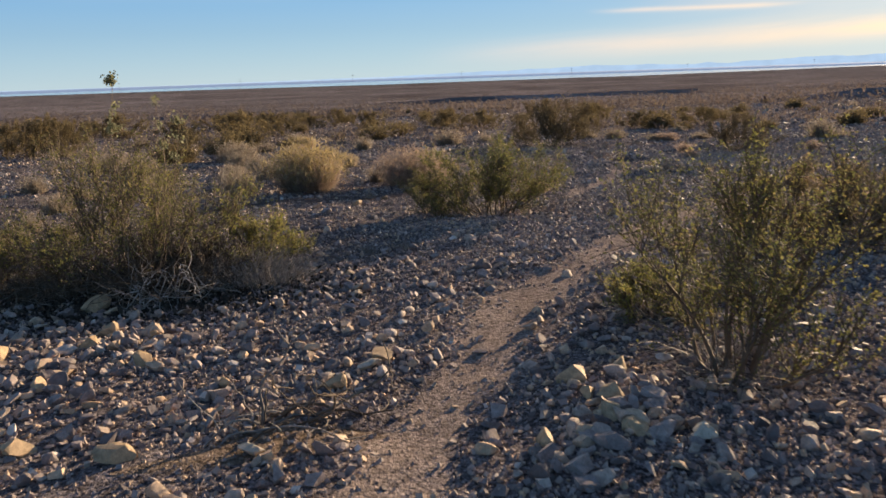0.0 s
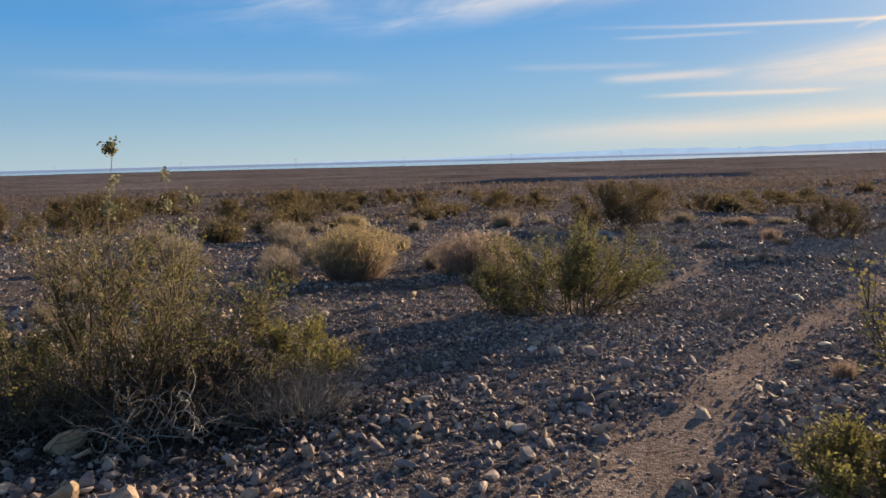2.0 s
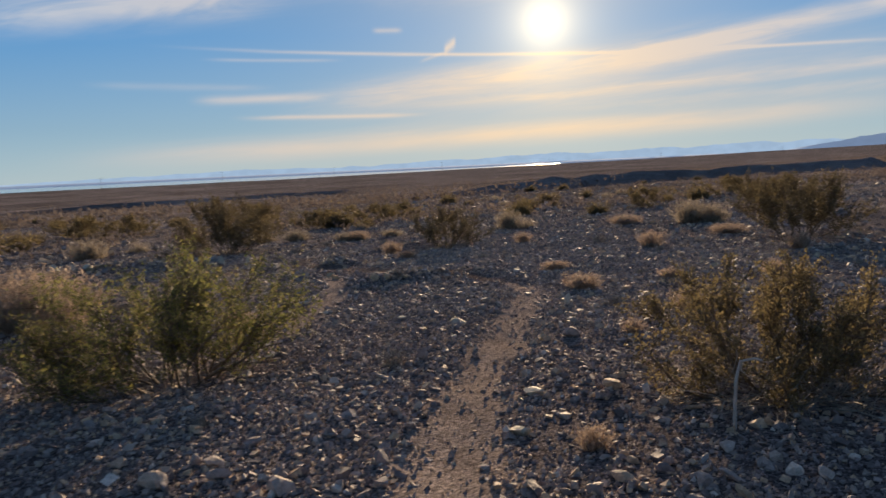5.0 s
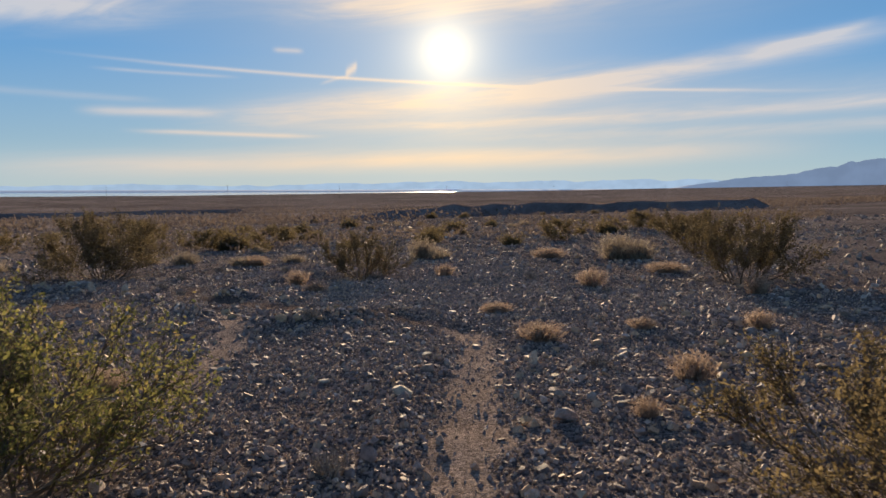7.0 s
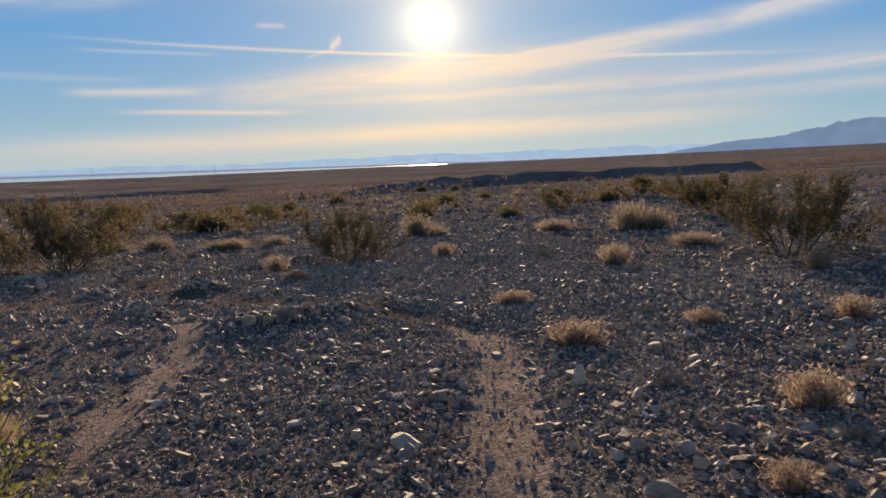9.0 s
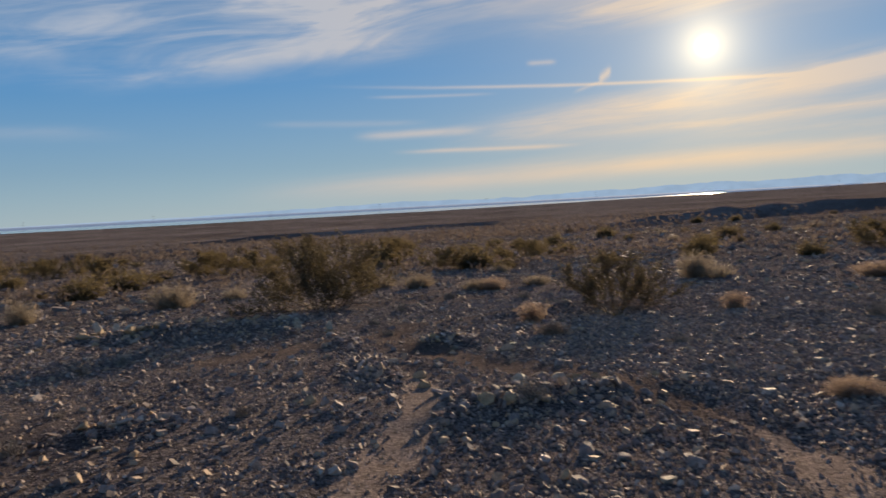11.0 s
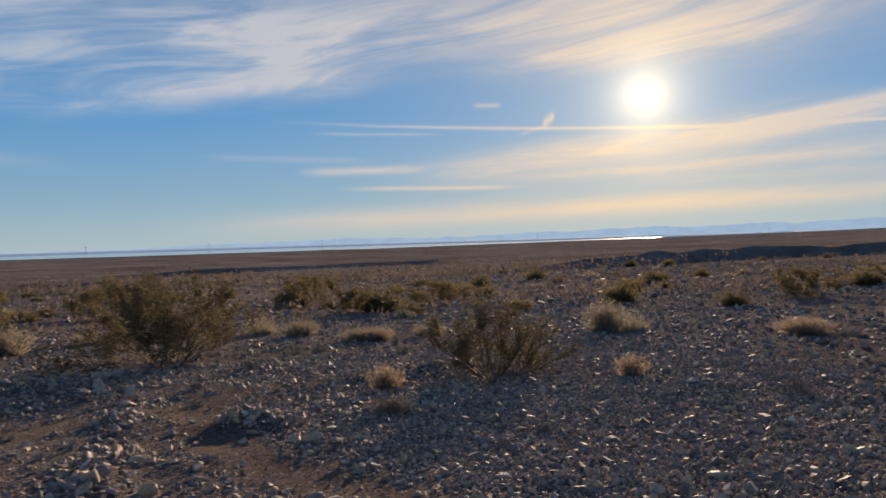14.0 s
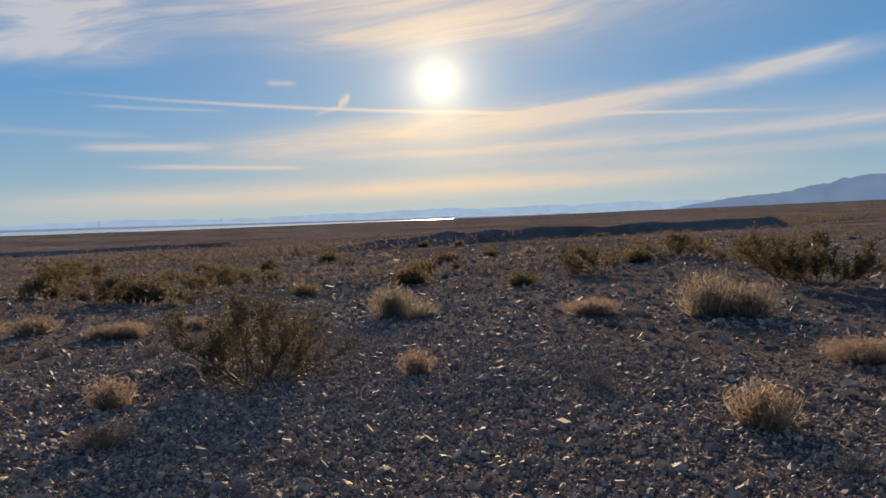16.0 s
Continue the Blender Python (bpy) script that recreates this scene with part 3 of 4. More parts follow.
def along(n, spread, keep_trail):
    """Places strewn about the walked line, thinning out to the sides."""
    c = ROUTE[rng.integers(0, len(ROUTE), n)] + rng.normal(size=(n, 2)) * spread
    x, y = c.T
    dens = (0.76 + 0.42 * field(x, y, 1.1, 70) + 0.25 * field(x, y, 3.4, 71)) * earthy(x, y)
    ok = (rng.random(n) < dens) & (rng.random(n) > bare(x, y) * (1 - keep_trail)) & (y > -4)
    return x[ok], y[ok]


x, y = along(44000, 2.2, 0.08)
chips("fine_gravel", x, y, sizes(len(x), 0.018, 0.05, 2.0), "fine angular desert gravel, grey brown and tan")
x, y = along(140000, 2.2, 0.3)
x2, y2 = strewn(100000, -6.5, 11.5, 10.5, 25, 1.3, 0.4)
x, y = np.concatenate([x, x2]), np.concatenate([y, y2])
grit("grit", x, y, sizes(len(x), 0.013, 0.042, 2.0) * (1 + 0.5 * np.clip((y - 12) / 10, 0, 1)), "small sharp grit covering the desert floor")
x, y = along(30000, 3.6, 0.06)
chips("coarse_gravel", x, y, sizes(len(x), 0.026, 0.088, 3.6), "coarse angular stones strewn over desert ground")
x, y = strewn(41000, -12, 17, -4, 37, 2.5)
ok = np.hypot((x - 2.5) * 1.3, y - 8.5) > 6
chips("scattered_gravel", x[ok], y[ok], sizes(ok.sum(), 0.03, 0.12, 3.6), "scattered stones over the desert ground")
x, y = strewn(3400, -4.2, 2.4, 1.6, 7.2, 0.8, 0.0)
x2, y2 = along(2600, 2.6, 0.0)
x, y = [x, x2], [y, y2]
for mx, my, wx, wy, rise in MOUNDS:
    n = int(60 + 240 * wx * wy + 900 * rise)
    x.append(mx + rng.normal(size=n) * wx * 0.7)
    y.append(my + rng.normal(size=n) * wy * 0.7)
x, y = np.concatenate(x), np.concatenate(y)
ok = bare(x, y) < 0.7
x, y = x[ok], y[ok]
cobbles("cobbles", x, y, sizes(len(x), 0.035, 0.13, 2.8), "broken fist-sized stones scattered beside the footpath")
x, y = strewn(21000, -18, -3, 4.5, 24, 1.6)
chips("side_gravel", x, y, sizes(len(x), 0.025, 0.12, 4), "stones and gravel on the open desert floor")
x, y = strewn(18000, -7, 3.5, 13, 27, 1.4)
chips("open_gravel", x, y, sizes(len(x), 0.02, 0.1, 4), "broken gravel on the open desert floor")
x, y = strewn(9000, -10, 15, 22, 38, 1.8)
chips("outer_gravel", x, y, sizes(len(x), 0.03, 0.13, 3.4), "broken gravel between bushes on the plain")
x, y = strewn(15000, -36, -9, 18, 46, 2.4)
chips("western_gravel", x, y, sizes(len(x), 0.04, 0.17, 3.2), "broken gravel between bushes on the plain")
x, y = strewn(16000, 11, 40, 8, 42, 2.4)
chips("eastern_gravel", x, y, sizes(len(x), 0.04, 0.17, 3.2), "broken gravel between bushes on the plain")
x, y = strewn(14000, -50, 60, 30, 90, 6.0)
chips("distant_stones", x, y, sizes(len(x), 0.08, 0.34, 3), "distant dark stones dotting the plain")


def rock_mesh(seed, flat=0.65, cuts=11):
    """A broken stone: a ball cut by planes, with worn edges."""
    r = random.Random(seed)
    bm = bmesh.new()
    bmesh.ops.create_icosphere(bm, subdivisions=2, radius=1.0)
    planes = []
    for _ in range(cuts):
        n = Vector((r.gauss(0, 1), r.gauss(0, 1), r.gauss(0, 1))).normalized()
        planes.append((n, r.uniform(0.34, 0.74)))
    for v in bm.verts:
        for n, d in planes:
            over = v.co.dot(n) - d
            if over > 0:
                v.co -= n * over * 0.97
        v.co *= 1 + 0.03 * noise.noise(v.co * 3 + Vector((seed, 0, 0)))
        v.co.z *= flat
        v.co.x *= r.uniform(1.0, 1.004) * 1.12
    me = bpy.data.meshes.new("stone")
    bm.to_mesh(me)
    bm.free()
    return me


def rock_set(mat, count, seed, flat):
    out = []
    for k in range(count):
        me = rock_mesh(seed + k, flat * (0.85 + 0.3 * ((k * 37) % 10) / 10), 9 + k % 5)
        me.materials.append(mat)
        out.append(me)
    return out


SET_GREY, SET_PALE, SET_TAN = rock_set(mat_rock, 12, 100, 0.72), rock_set(mat_pale, 4, 200, 0.5), rock_set(mat_tan, 5, 300, 0.75)
pick = random.Random(5)


def stone(x, y, size, meshes, label, tilt=14, sink=0.28):
    me = pick.choice(meshes)
    ob = new("stone", me)
    ob.matrix_world = pose(x, y, ground_z(x, y) + size * sink * 0.5, pick.uniform(-tilt, tilt), pick.uniform(-tilt, tilt), pick.uniform(0, 360)) @ Matrix.Diagonal((size / 2, size / 2 * pick.uniform(0.7, 1.0), size / 2, 1))
    return tagged(ob, label, "stone", "stones beside the footpath")


GREY, PALE, TAN = "angular grey-brown stone lying on desert gravel", "pale flat slab of stone on dark gravel", "sunlit ochre stone with broken faces on gravel"
GREY_AT = [
    (2.52, 21.95, 0.22), (3.13, 21.3, 0.24), (4.95, 17.97, 0.2), (3.6, 15.9, 0.2),
    (-0.19, 5.57, 0.17), (-0.86, 5.95, 0.13), (-1.85, 4.79, 0.19), (-2.19, 9.44, 0.22), (0.66, 7.65, 0.18), (-0.23, 6.03, 0.17),
    (0.44, 8.25, 0.14), (-1.94, 10.9, 0.2), (3.81, 9.82, 0.2), (3.93, 11.75, 0.16), (5.81, 17.1, 0.12), (8.57, 17.5, 0.12),
    (-2.2, 5.1, 0.2), (0.3, 2.75, 0.15), (0.75, 3.2, 0.16), (0.2, 6.7, 0.2), (0.95, 6.4, 0.14),
]
PALE_AT = [
    (-3.3, 18.8, 0.5),    (4.43, 16.1, 0.22), (4.78, 15.9, 0.17), (5.1, 15.5, 0.18),
    (-0.55, 4.19, 0.17), (-2.61, 9.22, 0.26), (2.52, 8.42, 0.2), (3.29, 11.16, 0.2), (2.05, 7.78, 0.16), (2.99, 11.93, 0.13),
    (4.96, 11.54, 0.2), (4.24, 12.3, 0.13), (4.34, 13.2, 0.12), (-0.31, 23.7, 0.34), (2.46, 22.6, 0.2), (0.84, 15.53, 0.13),
    (7.28, 15.5, 0.14), (5.19, 18.45, 0.14), (2.48, 13.1, 0.14), (-2.95, 5.25, 0.17), (1.05, 3.05, 0.2), (-0.95, 3.05, 0.15),
]
OCHRE_AT = [
    (3.58, 16.43, 0.2), (3.88, 15.31, 0.18), (4.05, 15.2, 0.15), (-3.0, 5.85, 0.3), (-3.05, 4.6, 0.24), (-2.75, 3.7, 0.22),
    (-0.7, 3.88, 0.17), (-2.56, 5.16, 0.22), (0.6, 3.78, 0.22), (-1.35, 3.95, 0.14), (-1.62, 12.1, 0.22), (3.64, 16.92, 0.16),
    (-0.05, 23.5, 0.28), (3.13, 21.67, 0.2), (1.09, 16.47, 0.15), (3.88, 15.36, 0.15), (0.36, 3.1, 0.17), (-1.55, 3.0, 0.2),
    (-2.05, 3.1, 0.2), (-2.45, 4.0, 0.16), (-2.0, 4.35, 0.16), (-2.5, 4.75, 0.17),
]
for places, meshes, label in ((GREY_AT, SET_GREY, GREY), (PALE_AT, SET_PALE, PALE), (OCHRE_AT, SET_TAN, TAN)):
    for sx, sy, size in places:
        stone(sx, sy, size, meshes, label)
HEAPS = [(-1.4, 23.3, 2.4, 23.9, 0.38, 34, 0.14, 0.34), (3.9, 15.3, 5.6, 15.6, 0.4, 30, 0.08, 0.16), (4.2, 18.9, 5.0, 19.0, 0.3, 10, 0.09, 0.16), (-4.6, 20.0, -3.7, 20.2, 0.25, 9, 0.12, 0.25), (0.45, 2.9, 0.9, 3.9, 0.2, 14, 0.09, 0.2)]
for x0, y0, x1, y1, spread, count, lo, hi in HEAPS:
    for _ in range(count):
        u = pick.random()
        tan = pick.random() < 0.3
        stone(x0 + (x1 - x0) * u + pick.gauss(0, spread), y0 + (y1 - y0) * u + pick.gauss(0, spread), pick.uniform(lo, hi), SET_TAN if tan else SET_GREY, TAN if tan else GREY)
placed = 0
while placed < 160:
    sx, sy = pick.uniform(-4.5, 8.5), 1.6 + 18 * pick.random() ** 1.35
    d = float(distance_to(TRAIL_D, sx, sy)[0])
    if d < 0.36 or (d > 3.2 and pick.random() < 0.6) or float(distance_to(SPUR_D, sx, sy)[0]) < 0.25:
        continue
    tan = pick.random() < 0.28
    stone(sx, sy, pick.uniform(0.08, 0.17), SET_TAN if tan else SET_GREY, TAN if tan else GREY)
    placed += 1


def slab(x, y, tall, lean, turn):
    ob = new("stone", pick.choice(SET_PALE))
    ob.matrix_world = pose(x, y, ground_z(x, y) + tall * 0.32, 90 - lean, 0, turn) @ Matrix.Diagonal((tall * 0.3, tall * 0.62, tall * 0.26, 1))
    return tagged(ob, "pale slab of stone leaning on edge among gravel", "stone", "stones beside the footpath")


for row in ((4.86, 11.41, 0.17, 25, -60), (2.65, 22.6, 0.3, 30, 20), (3.13, 21.7, 0.28, 12, -15), (-0.98, 24.6, 0.34, 35, 40), (-0.6, 24.3, 0.3, 20, 5)):
    slab(*row)

# ---- plants ----
def part(name, me, parent, label="", kind=""):
    ob = new(name, me)
    ob.parent = parent
    return tagged(ob, label, kind=kind)


def tubes(name, lines, mat, sides=4):
    """Bent tapering twigs joined into one mesh: lines of (points, radius at foot, radius at tip)."""
    V, F, base = [], [], 0
    ang = np.linspace(0, 2 * np.pi, sides, endpoint=False)
    for pts, r0, r1 in lines:
        n = len(pts)
        t = np.gradient(pts, axis=0)
        t /= np.linalg.norm(t, axis=1)[:, None] + 1e-9
        ref = np.array([0.3, 0.9, 0.2])
        a = np.cross(t, ref)
        a /= np.linalg.norm(a, axis=1)[:, None] + 1e-9
        b = np.cross(t, a)
        r = np.linspace(r0, r1, n)[:, None, None]
        ring = pts[:, None, :] + r * (a[:, None, :] * np.cos(ang)[None, :, None] + b[:, None, :] * np.sin(ang)[None, :, None])
        V.append(ring.reshape(-1, 3))
        k = np.arange(sides)
        i = (np.arange(n - 1) * sides)[:, None]
        F.append((base + np.stack([i + k, i + (k + 1) % sides, i + sides + (k + 1) % sides, i + sides + k], 2)).reshape(-1, 4))
        base += n * sides
    return fast_mesh(name, np.concatenate(V), np.concatenate(F), mat, True)


def leaves(name, at, length, mat, r, up=0.3, wide=0.27):
    n = len(at)
    d = r.normal(size=(n, 3))
    d[:, 2] += up
    d /= np.linalg.norm(d, axis=1)[:, None]
    s = np.cross(d, r.normal(size=(n, 3)))
    s /= np.linalg.norm(s, axis=1)[:, None] + 1e-9
    L = length * r.uniform(0.6, 1.35, (n, 1))
    V = np.stack([at, at + d * L * 0.45 + s * L * wide, at + d * L, at + d * L * 0.45 - s * L * wide], 1).reshape(-1, 3)
    return fast_mesh(name, V, np.arange(n * 4).reshape(-1, 4), mat)


def bend(p, d, length, n, r, wild, lift=0.0):
    pts = [np.array(p, float)]
    d = np.array(d, float)
    for _ in range(n):
        d = d + r.normal(size=3) * wild + np.array([0, 0, lift])
        d /= np.linalg.norm(d)
        pts.append(pts[-1] + d * length / n)
    return np.array(pts)


def creosote(w, h, stems, per_stem, seed, label, leaf=0.026, dead=40, low=0.25, tall=(), leafy=1.0, twigs=16, forks=4, leaf_mat=None):
    """An open shrub: crooked stems from one foot, twigs with small leaves, and dead wood under it."""
    r = np.random.default_rng(seed)
    bush = new("creosote_bush")
    leaf_mat = leaf_mat if isinstance(leaf_mat, tuple) else (leaf_mat or mat_leaf,)
    for k in range(stems):
        a = 2 * np.pi * (k + r.uniform(-0.3, 0.3)) / stems
        out = r.uniform(0.5, 1.0) if k % 3 else r.uniform(0.05, 0.5)
        tip = np.array([math.cos(a) * out * w / 2, math.sin(a) * out * w / 2, h * (0.32 + 0.54 * math.sqrt(max(0.0, 1 - out * out))) * r.uniform(0.75, 1.1)])
        foot = np.array([math.cos(a), math.sin(a), 0]) * 0.12 * w * r.uniform(0.4, 1.2) - np.array([0, 0, 0.04])
        aim = (tip - foot) / np.linalg.norm(tip - foot)
        main = bend(foot, aim + [0, 0, -0.15], np.linalg.norm(tip - foot) * 1.05, 7, r, 0.16, 0.03)
        lines, spots = [(main, 0.011 + 0.004 * h, 0.004)], []
        for _ in range(twigs):
            j = r.integers(2, 8)
            d = aim * 0.8 + r.normal(size=3) * 0.5 + [0, 0, 0.35]
            tw = bend(main[j], d / np.linalg.norm(d), r.uniform(0.14, 0.30) * h + 0.08, 4, r, 0.22, 0.05)
            lines.append((tw, 0.0045, 0.0018))
            for _ in range(forks):
                d2 = d + r.normal(size=3) * 0.45 + [0, 0, 0.2]
                fork = bend(tw[r.integers(1, 4)], d2 / np.linalg.norm(d2), r.uniform(0.1, 0.24) * h + 0.04, 3, r, 0.14, 0.04)
                lines.append((fork, 0.003, 0.0013))
                spots.append(fork)
            spots.append(tw)
        stem = part("stem", tubes("stem", lines, mat_stem, 3), bush)
        line = np.stack([s[:4] for s in spots])
        n = int(per_stem * leafy)
        pick_l, u = r.integers(0, len(line), n), r.random(n) ** 0.7 * 2.98
        i = u.astype(int)
        at = line[pick_l, i] + (line[pick_l, i + 1] - line[pick_l, i]) * (u - i)[:, None] + r.normal(size=(n, 3)) * 0.016
        at = at[at[:, 2] > low * h * r.uniform(0.4, 1.0, len(at))]
        part("foliage", leaves("foliage", at, leaf, leaf_mat[k % len(leaf_mat)], r), stem, "small olive green leaves")
    lines = []
    for _ in range(dead):
        a = r.uniform(0, 2 * np.pi)
        rad = w * 0.5 * r.random() ** 0.6
        p = np.array([math.cos(a) * rad * 0.5, math.sin(a) * rad * 0.5, 0.01])
        d = np.array([math.cos(a + r.normal() * 0.6), math.sin(a + r.normal() * 0.6), r.uniform(0.02, 0.5)])
        lines.append((bend(p, d, r.uniform(0.25, 0.5) * w * 0.6 + 0.1, 7, r, 0.3, -0.03), r.uniform(0.003, 0.008), 0.0015))
        for _ in range(3):
            q = lines[-1][0][r.integers(2, 6)] if len(lines[-1][0]) > 6 else p
            lines.append((bend(q, d + r.normal(size=3) * 0.6, r.uniform(0.1, 0.3), 5, r, 0.35, -0.02), 0.003, 0.001))
    if lines:
        for pts, _, _ in lines:
            pts[:, 2] = np.maximum(pts[:, 2], 0.005)
        for k in range(4):
            if lines[k::4]:
                part("dead_brush", tubes("dead_brush", lines[k::4], mat_dead, 3), bush, "tangled bare grey twigs near the ground", "stuff")
    for dx, dy, top in tall:
        line = bend((dx * 0.6, dy * 0.6, 0.2), (dx * 0.4, dy * 0.4, 1.6), top - 0.2, 8, r, 0.06, 0.05)
        line += (np.array([dx, dy, top]) - line[-1]) * np.linspace(0, 1, 9)[:, None]
        lines = [(line, 0.008, 0.003)]
        for _ in range(11):
            j = r.integers(6, 9)
            lines.append((bend(line[j], r.normal(size=3) * 0.36 + [0, 0, 1.0], r.uniform(0.05, 0.12), 3, r, 0.2), 0.003, 0.0015))
        sprig = part("sprig", tubes("sprig", lines, mat_stem, 3), bush, "tall bare shoot with a leafy tip")
        ends, n = np.concatenate([l[0][1:] for l in lines[1:]]), 420 if top > 1.8 else 150
        at = ends[r.integers(0, len(ends), n)] + r.normal(size=(n, 3)) * 0.016
        part("foliage", leaves("foliage", at, leaf * 1.15, mat_greyleaf, r, 0.3, 0.42), sprig, "small olive green leaves")
    return tagged(bush, label, "shrub")


def dry_clump(w, h, blades, seed, mat, label, upright=0.5, fork=True, name="dry_shrub", stout=1.0, spray=0.07, tip_mat=None, ragged=False):
    """A dome of fine dry stems in four sheaves, each with its own side shoots."""
    r = np.random.default_rng(seed)
    bush = new(name)
    for q in range(4):
        n = blades // 4
        a = q * np.pi / 2 + r.uniform(0, np.pi / 2, n)
        out = r.random(n) ** 0.6
        foot = np.stack([np.cos(a) * out * w * 0.2, np.sin(a) * out * w * 0.2, np.full(n, -0.01)], 1)
        reach = np.sqrt(np.maximum(0.06, 1 - (out * 0.94) ** 2))
        top = np.stack([np.cos(a) * out * w / 2, np.sin(a) * out * w / 2, h * (upright * 0.4 + (1 - upright * 0.4) * reach)], 1) * r.uniform(0.35, 1.1, (n, 1))
        if ragged:
            lobe = r.uniform(0, 2 * np.pi, 5), r.uniform(0.1, 0.9, 5), r.uniform(0.5, 1.15, 5)
            gap = np.hypot(np.cos(a)[:, None] * out[:, None] - np.cos(lobe[0]) * lobe[1], np.sin(a)[:, None] * out[:, None] - np.sin(lobe[0]) * lobe[1])
            top *= (lobe[2][gap.argmin(1)] * np.clip(1.15 - 0.55 * gap.min(1), 0.4, 1.1))[:, None]
        top += r.normal(size=(n, 3)) * 0.035 * h
        mid = (foot + top) * 0.5 + np.stack([np.zeros(n), np.zeros(n), -0.06 * h * np.ones(n)], 1) + r.normal(size=(n, 3)) * 0.03 * w
        side = np.cross(top - foot, r.normal(size=(n, 3)))
        side /= np.linalg.norm(side, axis=1)[:, None] + 1e-9
        thick = (0.0022 + 0.0018 * r.random((n, 1)) + 0.0012 * w) * stout
        V = np.stack([foot - side * thick, foot + side * thick, mid + side * thick, mid - side * thick, top], 1)
        base = (np.arange(n) * 5)[:, None]
        F = np.concatenate([base + np.array([[0, 1, 2]]), base + np.array([[0, 2, 3]]), base + np.array([[3, 2, 4]])])
        sheaf = part("sheaf", fast_mesh("sheaf", V.reshape(-1, 3), F, mat), bush, kind="stuff")
        if fork:
            t = r.uniform(0.45, 1.0, (n * 2, 1))
            root = np.repeat(mid, 2, 0) * (1 - t) + np.repeat(top, 2, 0) * t
            part("spray", leaves("spray", root, 0.05 + 0.06 * h, tip_mat or mat, r, 0.7, spray), sheaf, kind="stuff")
    return tagged(bush, label, "shrub")


def put(bush, x, y, turn=0, s=1.0, group=""):
    bush.matrix_world = pose(x, y, ground_z(x, y), 0, 0, turn) @ Matrix.Diagonal((s, s, s, 1))
    return tagged(bush, group=group)


GREEN = "olive green creosote bush on stony ground"
big = put(creosote(2.5, 1.12, 22, 980, 1, "large olive creosote bush over tangled dead grey twigs", 0.020, 200, 0.46, ((-0.02, 0.0, 1.86), (0.32, 0.05, 1.66), (0.52, 0.03, 1.5)), twigs=18, leaf_mat=(mat_leaf, mat_sunlit_leaf, mat_leaf, mat_leaf)), -2.98, 6.7)
beside = put(creosote(1.0, 0.5, 9, 1000, 21, "low bright green creosote bush beside a larger one", 0.02, 60, 0.3, leaf_mat=mat_sunlit_leaf), -1.98, 7.3)
shaded = put(creosote(1.3, 0.5, 11, 1200, 25, "dark leafy creosote bush beside a larger one", 0.022, 60, 0.12, leaf_mat=mat_leaf), -4.15, 6.75)
right = put(creosote(1.2, 1.2, 12, 1300, 2, "tall open creosote bush beside the footpath", 0.018, 50, 0.1), 1.5, 3.85)
mid = put(creosote(2.3, 0.98, 18, 1250, 3, GREEN, 0.025, 60, 0.06), 0.5, 10.6)
trailside = put(creosote(2.0, 0.62, 16, 1500, 4, "dull brown-green creosote bush beside the footpath", 0.021, 110, 0.08, leaf_mat=mat_scrub), 3.75, 7.45)
broad = put(creosote(3.3, 1.55, 20, 1200, 5, "broad brownish creosote bush on the open plain", 0.045, 30, 0.05, leaf_mat=mat_olive), 3.4, 25.9)
dark = put(creosote(1.9, 0.85, 15, 800, 6, "dark dull creosote bush among stones", 0.03, 30, 0.05, leaf_mat=mat_olive), 7.75, 20.7)
pair = put(creosote(2.6, 1.2, 13, 1200, 8, "brown-green creosote bush on open ground", 0.036, 20, 0.05, leaf_mat=mat_olive), 12.1, 14.3)
low_green = put(creosote(0.75, 0.3, 8, 800, 31, "low yellow-green creosote bush beside the footpath", 0.017, 30, 0.05, leaf_mat=mat_sunlit_leaf), 1.32, 5.0)
small_green = put(creosote(0.7, 0.55, 8, 700, 32, "small green creosote bush beside a larger one", 0.022, 20, 0.05), -0.41, 10.85)
low_bush = put(creosote(3.4, 1.0, 14, 1200, 9, "low wide creosote bush on the plain", 0.045, 10, 0.05, leaf_mat=mat_olive), 19.7, 21.3)


def brushwood(w, h, count, seed, label, mats=None, thick=1.0, wild=0.38):
    """A heap of fallen crooked branches."""
    r = np.random.default_rng(seed)
    heap = new("brushwood")
    for k in range(10):
        lines = []
        for _ in range(count // 10):
            a, b = r.uniform(0, 2 * np.pi, 2)
            p = np.array([math.cos(a) * w * 0.42 * r.random(), math.sin(a) * w * 0.3 * r.random(), r.uniform(0.0, h * 0.7)])
            d = np.array([math.cos(b), math.sin(b) * 0.7, r.uniform(-0.2, 0.6)])
            main = bend(p, d, r.uniform(0.3, 0.75), 9, r, wild, -0.05)
            lines.append((main, r.uniform(0.005, 0.011) * thick, 0.003 * thick))
            for _ in range(2):
                lines.append((bend(main[r.integers(2, 8)], d + r.normal(size=3) * 0.7, r.uniform(0.12, 0.35), 5, r, 0.35, -0.03), 0.004, 0.0015))
        for pts, _, _ in lines:
            pts[:, 2] = np.clip(pts[:, 2], 0.004, None)
        part("branch", tubes("branch", lines, mats[k % len(mats)] if mats else mat_dead if k < 4 else mat_stem, 5), heap, kind="stuff")
    return tagged(heap, label, "branches")


heap = put(brushwood(2.2, 0.3, 300, 44, "tangled heap of dark dead branches under a bush", (mat_stem,), 0.5, 0.6), -2.8, 6.5)
# twigs added to blacken the shaded ground left of the bush
shade_heap = put(brushwood(1.3, 0.24, 220, 51, "low tangle of twigs added to deepen the shade beside a bush", (mat_stem,), 0.5, 0.5), -3.65, 6.3)
